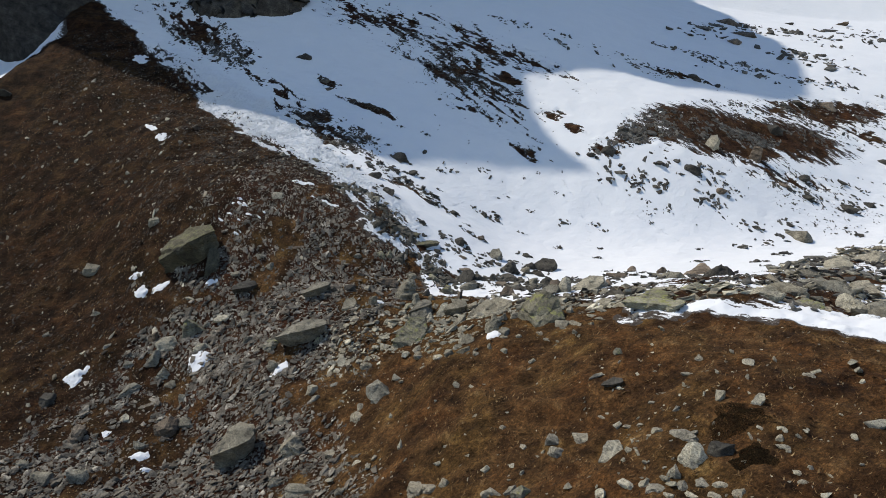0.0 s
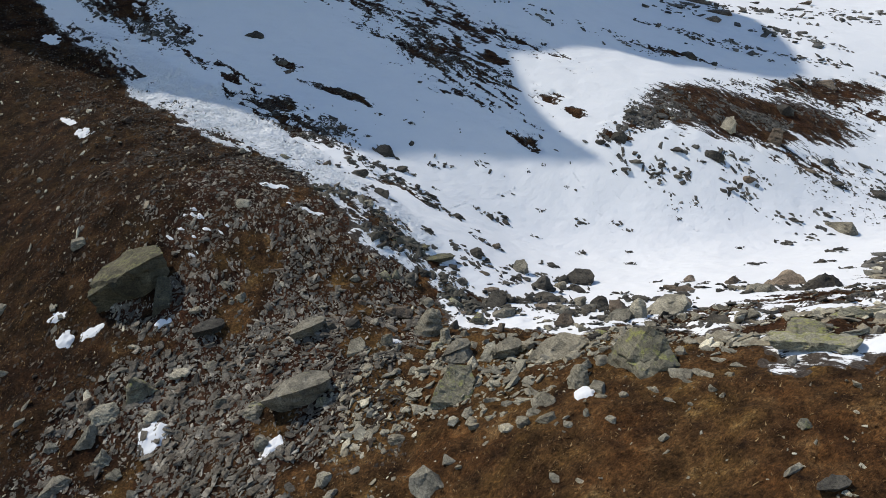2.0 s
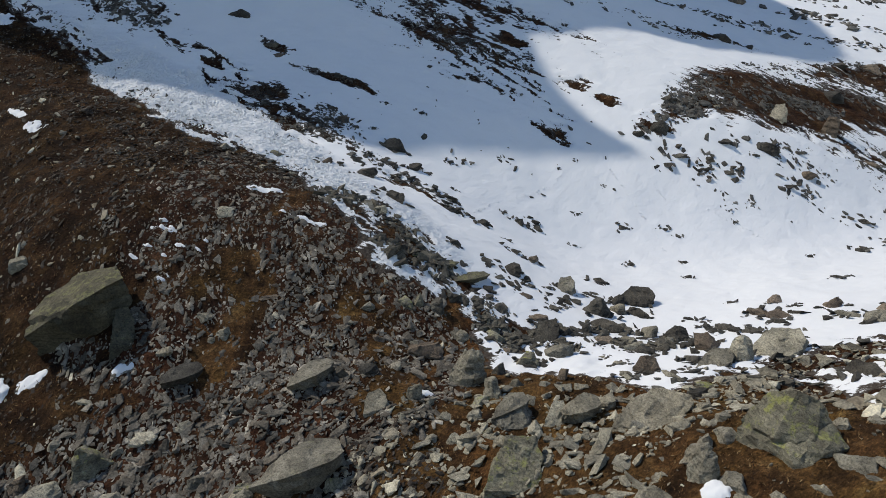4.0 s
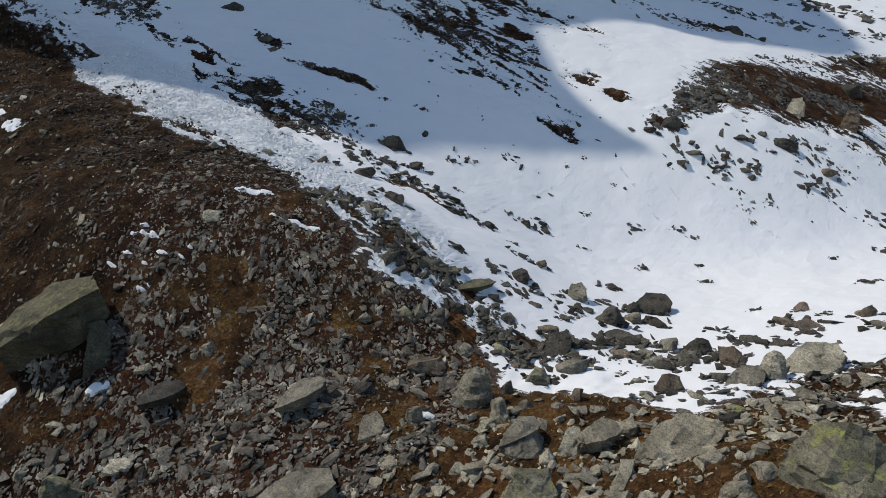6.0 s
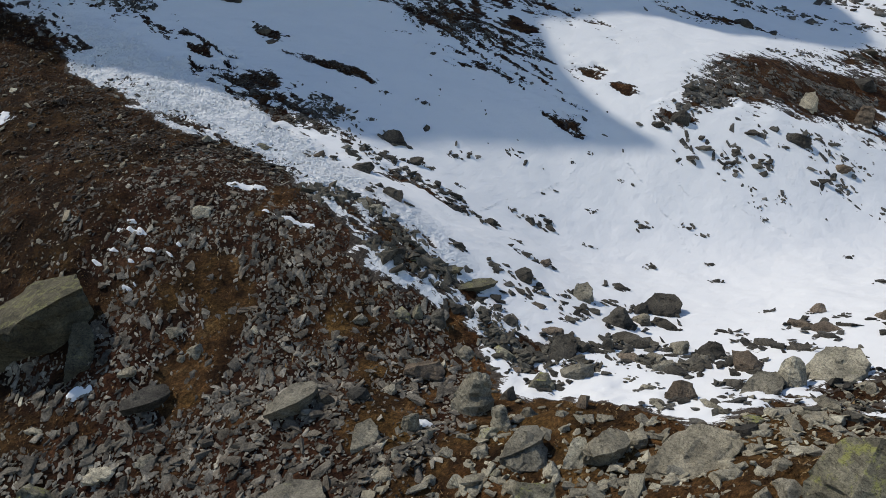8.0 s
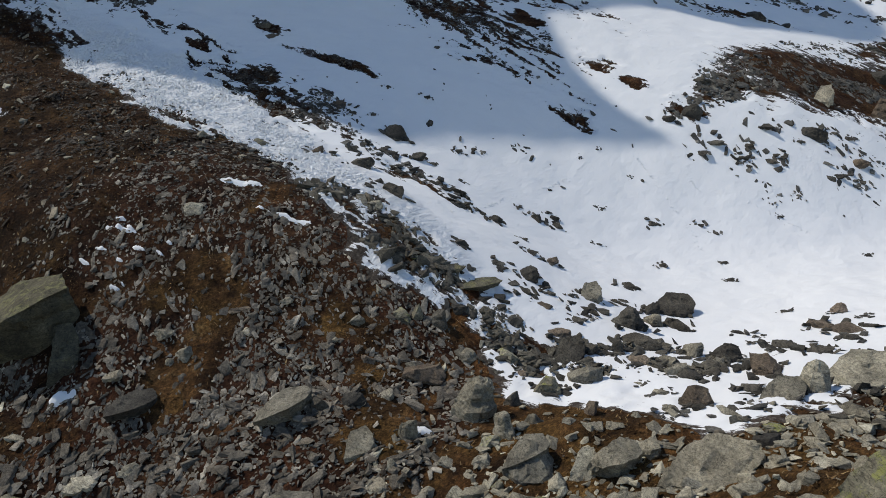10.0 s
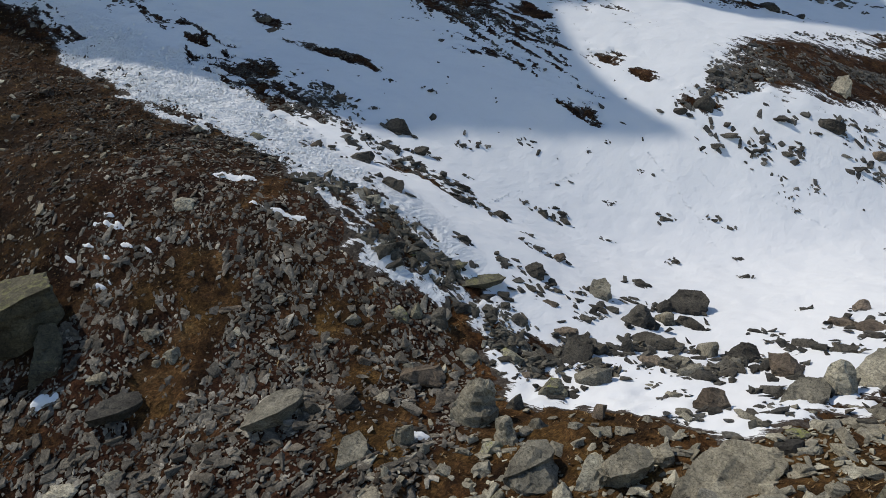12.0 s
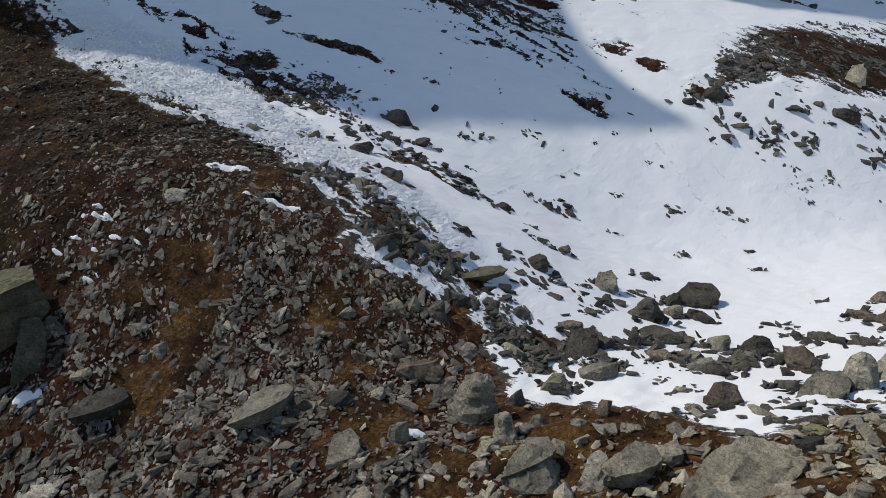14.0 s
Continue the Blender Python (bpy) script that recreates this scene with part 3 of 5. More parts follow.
def strew(name, x, y, size, mat, label, seed, flat=0.45, sink=0.25, shapes=None, category="stones", lean=0.35, on=None, single=None):
    """Many stones in one mesh, lying on the ground or in the snow. single: a stretch of the plan whose largest stones are objects of their own."""
    rng = np.random.default_rng(seed)
    lone = np.zeros(len(x), bool)
    if single:
        x0, x1, y0, y1 = single
        near = np.nonzero((x > x0) & (x < x1) & (y > y0) & (y < y1))[0]
        lone[near[np.argsort(-size[near])[:300]]] = True
    loners = (x[lone], y[lone], size[lone])
    x, y, size = x[~lone], y[~lone], size[~lone]
    shapes = shapes or STONES
    count = len(x)
    z = (on or top)(x, y)
    dx, dy = slope_at(x, y)
    pick = rng.integers(0, len(shapes), count)
    verts, faces, base = [], [], 0
    for k in range(len(shapes)):
        mine = np.nonzero(pick == k)[0]
        if not len(mine):
            continue
        v0, f0 = shapes[k]
        s = size[mine]
        scale = np.stack([s * rng.uniform(0.9, 1.7, len(mine)), s * rng.uniform(0.55, 0.95, len(mine)), s * rng.uniform(flat * 0.6, flat * 1.6, len(mine))], 1)
        v = v0[None] * scale[:, None, :]
        tilt, spin = rng.normal(0, lean, len(mine)), rng.uniform(0, 2 * np.pi, len(mine))
        c, q = np.cos(tilt)[:, None], np.sin(tilt)[:, None]
        v = np.stack([v[..., 0] * c - v[..., 2] * q, v[..., 1], v[..., 0] * q + v[..., 2] * c], -1)
        c, q = np.cos(spin)[:, None], np.sin(spin)[:, None]
        v = np.stack([v[..., 0] * c - v[..., 1] * q, v[..., 0] * q + v[..., 1] * c, v[..., 2]], -1)
        v[..., 2] += v[..., 0] * dx[mine][:, None] + v[..., 1] * dy[mine][:, None]
        v += np.stack([x[mine], y[mine], z[mine] + s * flat * (0.5 - sink)], 1)[:, None, :]
        verts.append(v.reshape(-1, 3))
        faces.append((f0[None] + (np.arange(len(mine)) * len(v0))[:, None, None] + base).reshape(-1, 3))
        base += len(mine) * len(v0)
    ob = tagged(heap(name, np.concatenate(verts), np.concatenate(faces), mat), label, category, kind="stuff")
    if single:
        lay_single(ob, *loners, rng, flat, sink, lean, on or top, LONE[mat.name])
    return ob


def sown(count, seed, x0, x1, y0, y1):
    rng = np.random.default_rng(seed)
    return rng.uniform(x0, x1, count), rng.uniform(y0, y1, count), rng


def sizes(rng, count, low, high, power=2.2):
    u = rng.uniform(0, 1, count)
    return (low ** (1 - power) + u * (high ** (1 - power) - low ** (1 - power))) ** (1 / (1 - power))


# ---- boulders, one by one ----
PLACES = {"snow": "boulders in the snow", "scree": "boulders on the scree", "grass": "boulders in the grass"}


LITTER = []
# outlines of the largest blocks: across, away and up, in shares of their size
LEANING = [(-0.45, -0.15, -0.6), (0.25, -0.05, -0.6), (0.45, 0.35, -0.6), (-0.4, 0.45, -0.6), (-0.5, -0.42, 0.16), (-0.5, -0.2, 0.36), (-0.22, -0.48, 0.40),
           (0.12, -0.5, 0.66), (0.38, -0.36, 0.84), (0.5, 0.0, 0.86), (0.36, 0.4, 1.0), (-0.05, 0.45, 0.92), (-0.38, 0.2, 0.62), (0.3, -0.22, 0.1), (-0.4, -0.3, 0.0)]
SLABFACE = [(-0.5, -0.5, -0.5), (0.2, -0.5, -0.5), (0.5, 0.3, -0.5), (-0.3, 0.5, -0.5), (-0.5, -0.46, 0.10), (-0.12, -0.5, 0.0), (0.16, -0.42, 0.08), (0.34, -0.1, 0.4),
            (0.5, 0.3, 0.85), (0.42, 0.46, 0.95), (0.05, 0.5, 1.0), (-0.12, 0.44, 0.96), (-0.34, 0.1, 0.66)]
TILTED = [(-0.5, -0.5, -0.5), (0.3, -0.5, -0.5), (0.5, 0.5, -0.5), (-0.3, 0.5, -0.5), (-0.5, -0.5, 0.05), (-0.05, -0.5, 0.0), (0.3, -0.48, 0.12),
          (-0.3, 0.1, 0.62), (-0.14, 0.4, 0.95), (0.34, 0.45, 1.0), (0.5, 0.1, 0.66), (0.46, -0.2, 0.35), (0.5, 0.5, 0.4)]
PEAKED = [(-0.5, -0.2, -0.5), (0.1, -0.5, -0.5), (0.5, 0.0, -0.5), (0.3, 0.5, -0.5), (-0.4, 0.45, -0.5), (-0.5, -0.15, 0.3), (-0.1, -0.45, 0.25),
          (0.5, 0.05, 0.35), (-0.2, 0.1, 0.85), (0.05, 0.05, 1.0), (0.28, 0.15, 0.9), (0.3, -0.3, 0.3)]
SLAB = [(-0.42, -0.4, -0.5), (0.4, -0.4, -0.5), (0.45, 0.45, -0.5), (-0.4, 0.45, -0.5), (-0.5, -0.5, 0.55), (-0.44, -0.1, 0.95), (0.0, -0.5, 0.6), (0.42, -0.46, 0.42),
        (0.5, -0.1, 0.66), (0.46, 0.4, 0.8), (-0.1, 0.5, 1.0), (-0.5, 0.3, 0.9)]
LONG = [(-0.4, -0.1, -0.5), (0.1, -0.1, -0.5), (0.4, 0.5, -0.5), (-0.4, 0.2, -0.5), (-0.5, -0.45, 0.42), (-0.28, -0.5, 0.56), (0.1, -0.44, 0.74),
        (0.5, 0.1, 0.85), (0.36, 0.5, 0.9), (0.02, 0.42, 1.0), (-0.24, 0.05, 0.85), (0.4, -0.15, 0.8), (-0.45, 0.0, 0.5)]


def chipped(at, seed):
    """Flat chips and breaks: a step and a slant of its own for each cell of the rock."""
    middle = noise.voronoi(at)[1][0]
    slant = noise.noise_vector(middle * 7.31 + Vector((seed, 0, 0)))
    return noise.noise(middle * 5.17 + Vector((0, seed, 0))) * 0.55 + slant.dot(at - middle) * 0.9


def boulder(x, y, wide, deep, high, turn, mat, seed, form=None):
    """An angular block; its width lies across the bearing given by turn."""
    rnd = random.Random(seed)
    slab = high < 0.5 * wide
    pts = []
    for _ in range(26):
        v = Vector((rnd.gauss(0, 1), rnd.gauss(0, 1), rnd.gauss(0, 1))).normalized()
        pts.append(v / max(abs(v.x), abs(v.y), abs(v.z)) ** rnd.uniform(0.25, 0.75))
    for k in range(rnd.choice((6, 7, 8))):
        n = Vector((rnd.gauss(0, 1), rnd.gauss(0, 1), rnd.gauss(0.25, 0.6))).normalized()
        at = rnd.uniform(0.45, 0.8)
        pts = [p - n * max(p @ n - at, 0) for p in pts]
    top_cut = Vector((rnd.uniform(-0.6, 0.15), rnd.uniform(-0.7, 0.1), 1)).normalized()
    pts = [p - top_cut * max(p @ top_cut - 0.62, 0) for p in pts]
    taper = rnd.uniform(-0.12, 0.25)
    pts = [Vector((p.x * (1 - taper * max(p.z, 0)), p.y * (1 - taper * max(p.z, 0)), p.z)) for p in pts]
    if form:
        pts = [Vector((2 * px, 2 * py, pz)) for px, py, pz in form]
    wx, wy, wz = (max(abs(p[k]) for p in pts) for k in range(3))
    bm = hull([Vector((p[0] / wx * wide / 2, p[1] / wy * deep / 2, p[2] / wz * high * (0.8 if p[2] < 0 else 1.0))) for p in pts])
    big = (wide + deep + high) / 3
    span = max(0.085 * big, 0.11) if wide > 1.5 else 0.13 * big if wide > 0.9 else 0.24 * big
    for _ in range(6):
        long = [e for e in bm.edges if e.calc_length() > 1.5 * span]
        if not long:
            break
        bmesh.ops.subdivide_edges(bm, edges=long, cuts=1)
        bmesh.ops.triangulate(bm, faces=bm.faces)
    bm.normal_update()
    axis = Vector((rnd.uniform(-0.5, 0.5), rnd.uniform(-0.4, 0.4), 1)).normalized()
    shift = Vector((seed * 3.7, seed * 1.3, 0))
    moves = []
    for v in bm.verts:
        at = v.co + shift
        wave = v.co @ axis + 0.05 * big * noise.noise(at / (0.4 * big))
        ledge = noise.noise(Vector((math.floor(wave / (0.10 * big)) * 3.3, seed * 1.7, 0.5)))
        side = 1 - 0.75 * abs(v.normal @ axis)
        n = noise.noise(at / (0.5 * big)) * 0.02 + chipped(at / (0.42 * big), seed) * 0.11 + chipped(at / (0.19 * big), seed + 9) * 0.05 + noise.noise(at / (0.07 * big)) * 0.012
        out = Vector((v.normal.x, v.normal.y, v.normal.z * 0.6))
        moves.append(out * big * (n + ledge * 0.065 * side))
    for v, m in zip(bm.verts, moves):
        v.co += m
    me = bpy.data.meshes.new("boulder")
    bm.to_mesh(me)
    bm.free()
    me.set_sharp_from_angle(angle=radians(16))
    me.materials.append(mat)
    ob = new("boulder", me)
    px, py = np.array([x]), np.array([y])
    deep_snow = snow_depth(px, py)[0]
    c, s = math.cos(radians(turn)), math.sin(radians(turn))
    rim = surface(np.array([x, x + s * deep * 0.4, x - s * deep * 0.4]), np.array([y, y - c * deep * 0.4, y + c * deep * 0.4]))
    ob.matrix_basis = pose(x, y, float(0.6 * rim[0] + 0.4 * rim.min()) - high * 0.06, rnd.uniform(-6, 6), rnd.uniform(-8, 8), turn - (6 if form else 24) + rnd.uniform(-14, 14))
    if wide > 0.3 and deep_snow > 0.02 and y < 108:
        LITTER.append((x, y, wide))
    where = "snow" if deep_snow > -0.03 else "scree" if inside(px, py, SCREE)[0] > 0 else "grass"
    look_of = {"grey_schist": "grey schist", "lichen_schist": "grey-green lichen-covered schist", "mossy_schist": "olive-grey mossy schist", "brown_schist": "brown-tinged schist",
               "dark_schist": "dark grey schist", "pale_schist": "pale weathered schist", "tan_schist": "pointed tan schist", "cliff_rock": "dark crag"}[mat.name]
    shaped = "flat slab" if slab else "angular block"
    size_of = "large " if wide > 2.4 else "small " if wide < 0.9 else ""
    rest = {"snow": "half sunk in old snow", "scree": "lying among loose scree stones", "grass": "bedded in dead brown grass"}[where]
    return tagged(ob, f"{size_of}{look_of} {shaped} {rest}", "boulder", PLACES[where])


boulder(4.03, 56.15, 3.46, 2.42, 1.26, -28, GREY_ROCK, 500, SLABFACE)
boulder(-2.11, 59.57, 2.07, 1.65, 1.14, -12, GREY_ROCK, 501, LONG)
boulder(-1.30, 57.74, 0.91, 0.73, 0.76, -14, GREY_ROCK, 502)
boulder(-0.22, 58.16, 1.05, 0.84, 1.18, -17, GREY_ROCK, 503, TILTED)
boulder(0.91, 57.96, 1.83, 1.46, 1.42, -19, GREY_ROCK, 504, LONG)
boulder(2.54, 58.64, 1.40, 1.12, 0.70, -22, GREY_ROCK, 505)
boulder(-3.46, 58.68, 0.71, 0.57, 0.48, -9, LICHEN_ROCK, 506)
boulder(-3.35, 61.52, 1.10, 0.88, 0.54, -8, LICHEN_ROCK, 507)
boulder(-2.58, 61.84, 1.34, 1.07, 1.14, -10, GREY_ROCK, 508)
boulder(-1.24, 62.36, 1.10, 0.88, 0.84, -12, GREY_ROCK, 509)
boulder(-3.77, 63.93, 2.08, 1.66, 2.14, -7, GREY_ROCK, 510, PEAKED)
boulder(-5.56, 67.73, 2.64, 2.11, 0.92, -3, BROWN_ROCK, 511)
boulder(-1.80, 64.63, 0.88, 0.71, 0.82, -10, DARK_ROCK, 512)
boulder(0.34, 65.96, 1.73, 1.38, 1.20, -14, LICHEN_ROCK, 513)
boulder(-0.74, 67.61, 0.85, 0.59, 0.24, -11, BROWN_ROCK, 514)
boulder(2.40, 66.53, 2.17, 1.52, 0.80, -17, GREY_ROCK, 515)
boulder(1.39, 62.38, 0.90, 0.72, 0.84, -17, BROWN_ROCK, 516)
boulder(1.97, 60.63, 0.95, 0.67, 0.30, -20, GREY_ROCK, 517)
boulder(3.41, 59.98, 1.23, 0.86, 0.36, -23, GREY_ROCK, 518)
boulder(1.20, 60.88, 0.86, 0.60, 0.36, -18, GREY_ROCK, 519)
boulder(-1.28, 69.02, 1.39, 0.97, 0.72, -10, LICHEN_ROCK, 520)
boulder(0.29, 68.92, 1.23, 0.86, 0.64, -12, DARK_ROCK, 521)
boulder(-3.25, 69.16, 1.50, 1.20, 0.62, -7, GREY_ROCK, 522)
boulder(2.12, 71.14, 1.79, 0.99, 0.44, -14, BROWN_ROCK, 523)
boulder(2.14, 69.00, 1.94, 1.55, 1.04, -15, DARK_ROCK, 524, TILTED)
boulder(3.60, 69.30, 1.35, 1.08, 0.78, -17, DARK_ROCK, 525)
boulder(4.89, 69.55, 1.22, 0.98, 0.78, -19, DARK_ROCK, 526)
boulder(6.89, 70.59, 2.84, 1.56, 0.68, -22, DARK_ROCK, 527)
boulder(1.55, 69.61, 1.19, 0.95, 0.62, -14, DARK_ROCK, 528)
boulder(9.14, 68.83, 1.56, 1.09, 0.72, -26, GREY_ROCK, 529)
boulder(8.88, 66.59, 1.63, 1.30, 1.00, -27, DARK_ROCK, 530)
boulder(6.95, 66.15, 1.58, 1.26, 0.84, -24, GREY_ROCK, 531)
boulder(7.39, 65.39, 1.70, 1.19, 0.66, -26, DARK_ROCK, 532)
boulder(7.19, 68.13, 1.36, 0.95, 0.46, -24, GREY_ROCK, 533)
boulder(5.92, 68.07, 1.64, 0.90, 0.30, -22, BROWN_ROCK, 534)
boulder(9.59, 66.95, 0.91, 0.73, 0.82, -28, GREY_ROCK, 535)
boulder(10.45, 67.61, 1.60, 1.28, 1.04, -28, DARK_ROCK, 536, PEAKED)
boulder(11.00, 64.73, 2.25, 1.80, 1.14, -32, BROWN_ROCK, 537)
boulder(14.19, 68.04, 1.95, 1.07, 0.56, -33, DARK_ROCK, 538)
boulder(14.69, 66.37, 1.42, 0.78, 0.46, -35, DARK_ROCK, 539)
boulder(9.68, 61.22, 1.83, 1.28, 0.80, -33, GREY_ROCK, 540, TILTED)
boulder(11.14, 61.26, 1.45, 1.16, 1.50, -35, GREY_ROCK, 541, PEAKED)
boulder(9.03, 62.40, 1.56, 1.09, 0.48, -31, DARK_ROCK, 542)
boulder(13.41, 61.54, 2.98, 2.09, 1.28, -38, GREY_ROCK, 543, TILTED)
boulder(15.64, 62.93, 1.31, 1.05, 1.04, -39, BROWN_ROCK, 544)
boulder(18.50, 69.17, 2.09, 1.46, 0.60, -37, BROWN_ROCK, 545)
boulder(17.95, 71.04, 1.97, 1.09, 0.38, -35, BROWN_ROCK, 546)
boulder(20.69, 73.36, 1.00, 0.80, 0.70, -36, TAN_ROCK, 547, PEAKED)
boulder(17.70, 67.62, 1.35, 0.74, 0.28, -37, DARK_ROCK, 548)
boulder(5.89, 61.61, 1.41, 1.13, 0.96, -26, BROWN_ROCK, 549, PEAKED)
boulder(4.69, 61.24, 0.99, 0.55, 0.28, -24, GREY_ROCK, 550)
boulder(6.53, 59.46, 1.89, 0.54, 0.26, -29, GREY_ROCK, 551)
boulder(7.68, 60.79, 0.82, 0.32, 0.14, -30, DARK_ROCK, 552)
boulder(5.29, 63.62, 1.07, 0.59, 0.24, -24, GREY_ROCK, 553)
boulder(4.70, 65.27, 0.69, 0.38, 0.16, -21, LICHEN_ROCK, 554)
boulder(7.27, 57.93, 0.94, 0.75, 0.40, -32, LICHEN_ROCK, 555)
boulder(8.38, 58.13, 1.20, 0.66, 0.32, -34, GREY_ROCK, 556)
boulder(9.73, 58.08, 1.76, 0.82, 0.30, -36, GREY_ROCK, 557)
boulder(8.50, 57.54, 0.95, 0.52, 0.32, -35, GREY_ROCK, 558)
boulder(10.89, 58.11, 1.49, 0.82, 0.30, -38, GREY_ROCK, 559)
boulder(6.08, 55.48, 0.94, 0.76, 0.46, -33, GREY_ROCK, 560)
boulder(4.54, 54.63, 1.03, 0.82, 0.58, -31, GREY_ROCK, 561)
boulder(9.55, 57.16, 1.19, 0.66, 0.36, -37, GREY_ROCK, 562)
boulder(10.06, 56.20, 1.08, 0.76, 0.34, -39, GREY_ROCK, 563)
boulder(11.45, 77.1, 2.9, 1.9, 1.15, -18, DARK_ROCK, 564, TILTED)
boulder(9.75, 76.7, 1.5, 1.1, 0.75, 15, DARK_ROCK, 1564)
boulder(6.94, 73.51, 2.51, 1.76, 1.14, -20, DARK_ROCK, 565)
boulder(9.15, 74.58, 1.41, 0.99, 0.74, -22, GREY_ROCK, 566)
boulder(10.47, 74.05, 2.18, 1.52, 0.70, -24, DARK_ROCK, 567)
boulder(5.76, 76.84, 1.56, 1.25, 1.02, -17, GREY_ROCK, 568, TILTED)
boulder(9.89, 81.20, 1.60, 0.88, 0.50, -20, DARK_ROCK, 569)
boulder(4.83, 74.75, 2.04, 0.59, 0.29, -17, DARK_ROCK, 570)
boulder(3.61, 72.93, 1.14, 0.63, 0.24, -16, DARK_ROCK, 571)
boulder(4.62, 73.80, 0.74, 0.40, 0.14, -17, DARK_ROCK, 572)
boulder(4.23, 76.21, 0.70, 0.49, 0.24, -15, DARK_ROCK, 573)
boulder(7.53, 77.58, 1.40, 0.40, 0.20, -19, DARK_ROCK, 574)
boulder(1.82, 73.75, 1.11, 0.77, 0.30, -13, BROWN_ROCK, 575)
boulder(-0.45, 76.89, 1.57, 0.86, 0.42, -9, DARK_ROCK, 576)
boulder(1.57, 76.96, 1.86, 1.30, 0.66, -12, DARK_ROCK, 577)
boulder(4.23, 81.64, 1.23, 0.86, 0.56, -14, BROWN_ROCK, 578)
boulder(2.84, 82.02, 1.54, 0.85, 0.36, -12, DARK_ROCK, 579)
boulder(0.96, 74.94, 1.65, 0.91, 0.48, -12, DARK_ROCK, 580)
boulder(2.78, 75.70, 1.50, 0.82, 0.24, -14, DARK_ROCK, 581)
boulder(-1.95, 74.14, 2.74, 1.51, 0.60, -8, MOSSY_ROCK, 582, LONG)
boulder(-3.42, 75.11, 1.74, 1.22, 0.38, -5, MOSSY_ROCK, 583)
boulder(-0.92, 72.61, 0.87, 0.70, 0.60, -9, DARK_ROCK, 584)
boulder(-1.70, 71.91, 1.29, 1.03, 0.44, -8, DARK_ROCK, 585)
boulder(-0.45, 71.61, 1.29, 0.90, 0.52, -10, DARK_ROCK, 586)
boulder(-2.81, 71.74, 0.85, 0.60, 0.34, -7, DARK_ROCK, 587)
boulder(-1.98, 73.00, 0.63, 0.44, 0.30, -8, DARK_ROCK, 588)
boulder(14.86, 87.13, 1.00, 0.55, 0.26, -23, DARK_ROCK, 589)
boulder(20.45, 87.61, 0.67, 0.47, 0.20, -28, DARK_ROCK, 590)
boulder(19.20, 84.11, 0.99, 0.69, 0.30, -28, DARK_ROCK, 591)
boulder(18.47, 75.39, 0.86, 0.47, 0.16, -33, DARK_ROCK, 592)
boulder(13.42, 71.87, 1.05, 0.42, 0.18, -29, DARK_ROCK, 593)
boulder(13.01, 69.89, 0.74, 0.29, 0.12, -30, DARK_ROCK, 594)
boulder(14.04, 70.82, 0.69, 0.32, 0.12, -31, DARK_ROCK, 595)
boulder(21.28, 71.58, 0.91, 0.26, 0.14, -38, DARK_ROCK, 596)
boulder(33.40, 87.92, 0.75, 0.52, 0.30, -38, DARK_ROCK, 597)
boulder(-12.59, 65.11, 2.91, 2.33, 1.00, 10, GREY_ROCK, 598, LONG)
boulder(-10.91, 65.23, 1.41, 1.13, 0.74, 7, DARK_ROCK, 599)
boulder(-9.11, 62.37, 1.50, 1.20, 0.76, 4, GREY_ROCK, 600, TILTED)
boulder(-6.95, 62.88, 1.13, 0.90, 1.20, -0, GREY_ROCK, 601)
boulder(-8.25, 60.02, 1.51, 1.06, 0.36, 3, PALE_ROCK, 602)
boulder(-6.80, 70.91, 1.24, 0.99, 0.88, -1, LICHEN_ROCK, 603)
boulder(-5.92, 71.14, 0.89, 0.71, 0.92, -2, LICHEN_ROCK, 604)
boulder(-4.79, 70.97, 1.48, 1.18, 1.02, -4, DARK_ROCK, 605)
boulder(-3.49, 72.08, 1.10, 0.88, 0.62, -6, DARK_ROCK, 606)
boulder(-9.33, 70.84, 1.12, 0.90, 0.48, 4, GREY_ROCK, 607)
boulder(-8.78, 68.50, 1.01, 0.81, 0.68, 3, BROWN_ROCK, 608)
boulder(-7.75, 65.77, 0.95, 0.76, 0.58, 1, PALE_ROCK, 609)
boulder(-9.30, 65.06, 1.24, 0.99, 0.84, 4, DARK_ROCK, 610)
boulder(-15.72, 71.38, 1.46, 0.87, 0.30, 13, BROWN_ROCK, 611)
boulder(-13.87, 71.42, 1.44, 1.01, 0.26, 11, DARK_ROCK, 612)
boulder(-13.09, 71.88, 0.91, 0.73, 0.32, 9, PALE_ROCK, 613)
boulder(-6.60, 68.29, 1.41, 0.56, 0.24, -1, GREY_ROCK, 614)
boulder(-11.84, 68.39, 1.02, 0.71, 0.22, 8, GREY_ROCK, 615)
boulder(-15.08, 70.28, 0.71, 0.57, 0.40, 13, PALE_ROCK, 616)
boulder(-10.45, 69.61, 0.64, 0.51, 0.22, 6, GREY_ROCK, 617)
boulder(-19.62, 70.54, 1.29, 1.03, 0.40, 20, GREY_ROCK, 618)
boulder(-18.16, 69.64, 1.38, 1.10, 0.48, 18, GREY_ROCK, 619)
boulder(-19.07, 69.30, 0.66, 0.53, 0.26, 19, GREY_ROCK, 620)
boulder(-20.39, 67.14, 2.33, 1.87, 1.02, 23, DARK_ROCK, 621, LONG)
boulder(-21.54, 68.54, 1.09, 0.87, 0.36, 23, GREY_ROCK, 622)
boulder(-21.85, 64.44, 1.78, 1.25, 0.32, 27, PALE_ROCK, 623)
boulder(-19.71, 64.44, 1.23, 0.99, 0.42, 23, GREY_ROCK, 624)
boulder(-25.81, 66.74, 1.25, 0.87, 0.28, 31, GREY_ROCK, 625)
boulder(-25.35, 67.76, 0.63, 0.50, 0.26, 29, GREY_ROCK, 626)
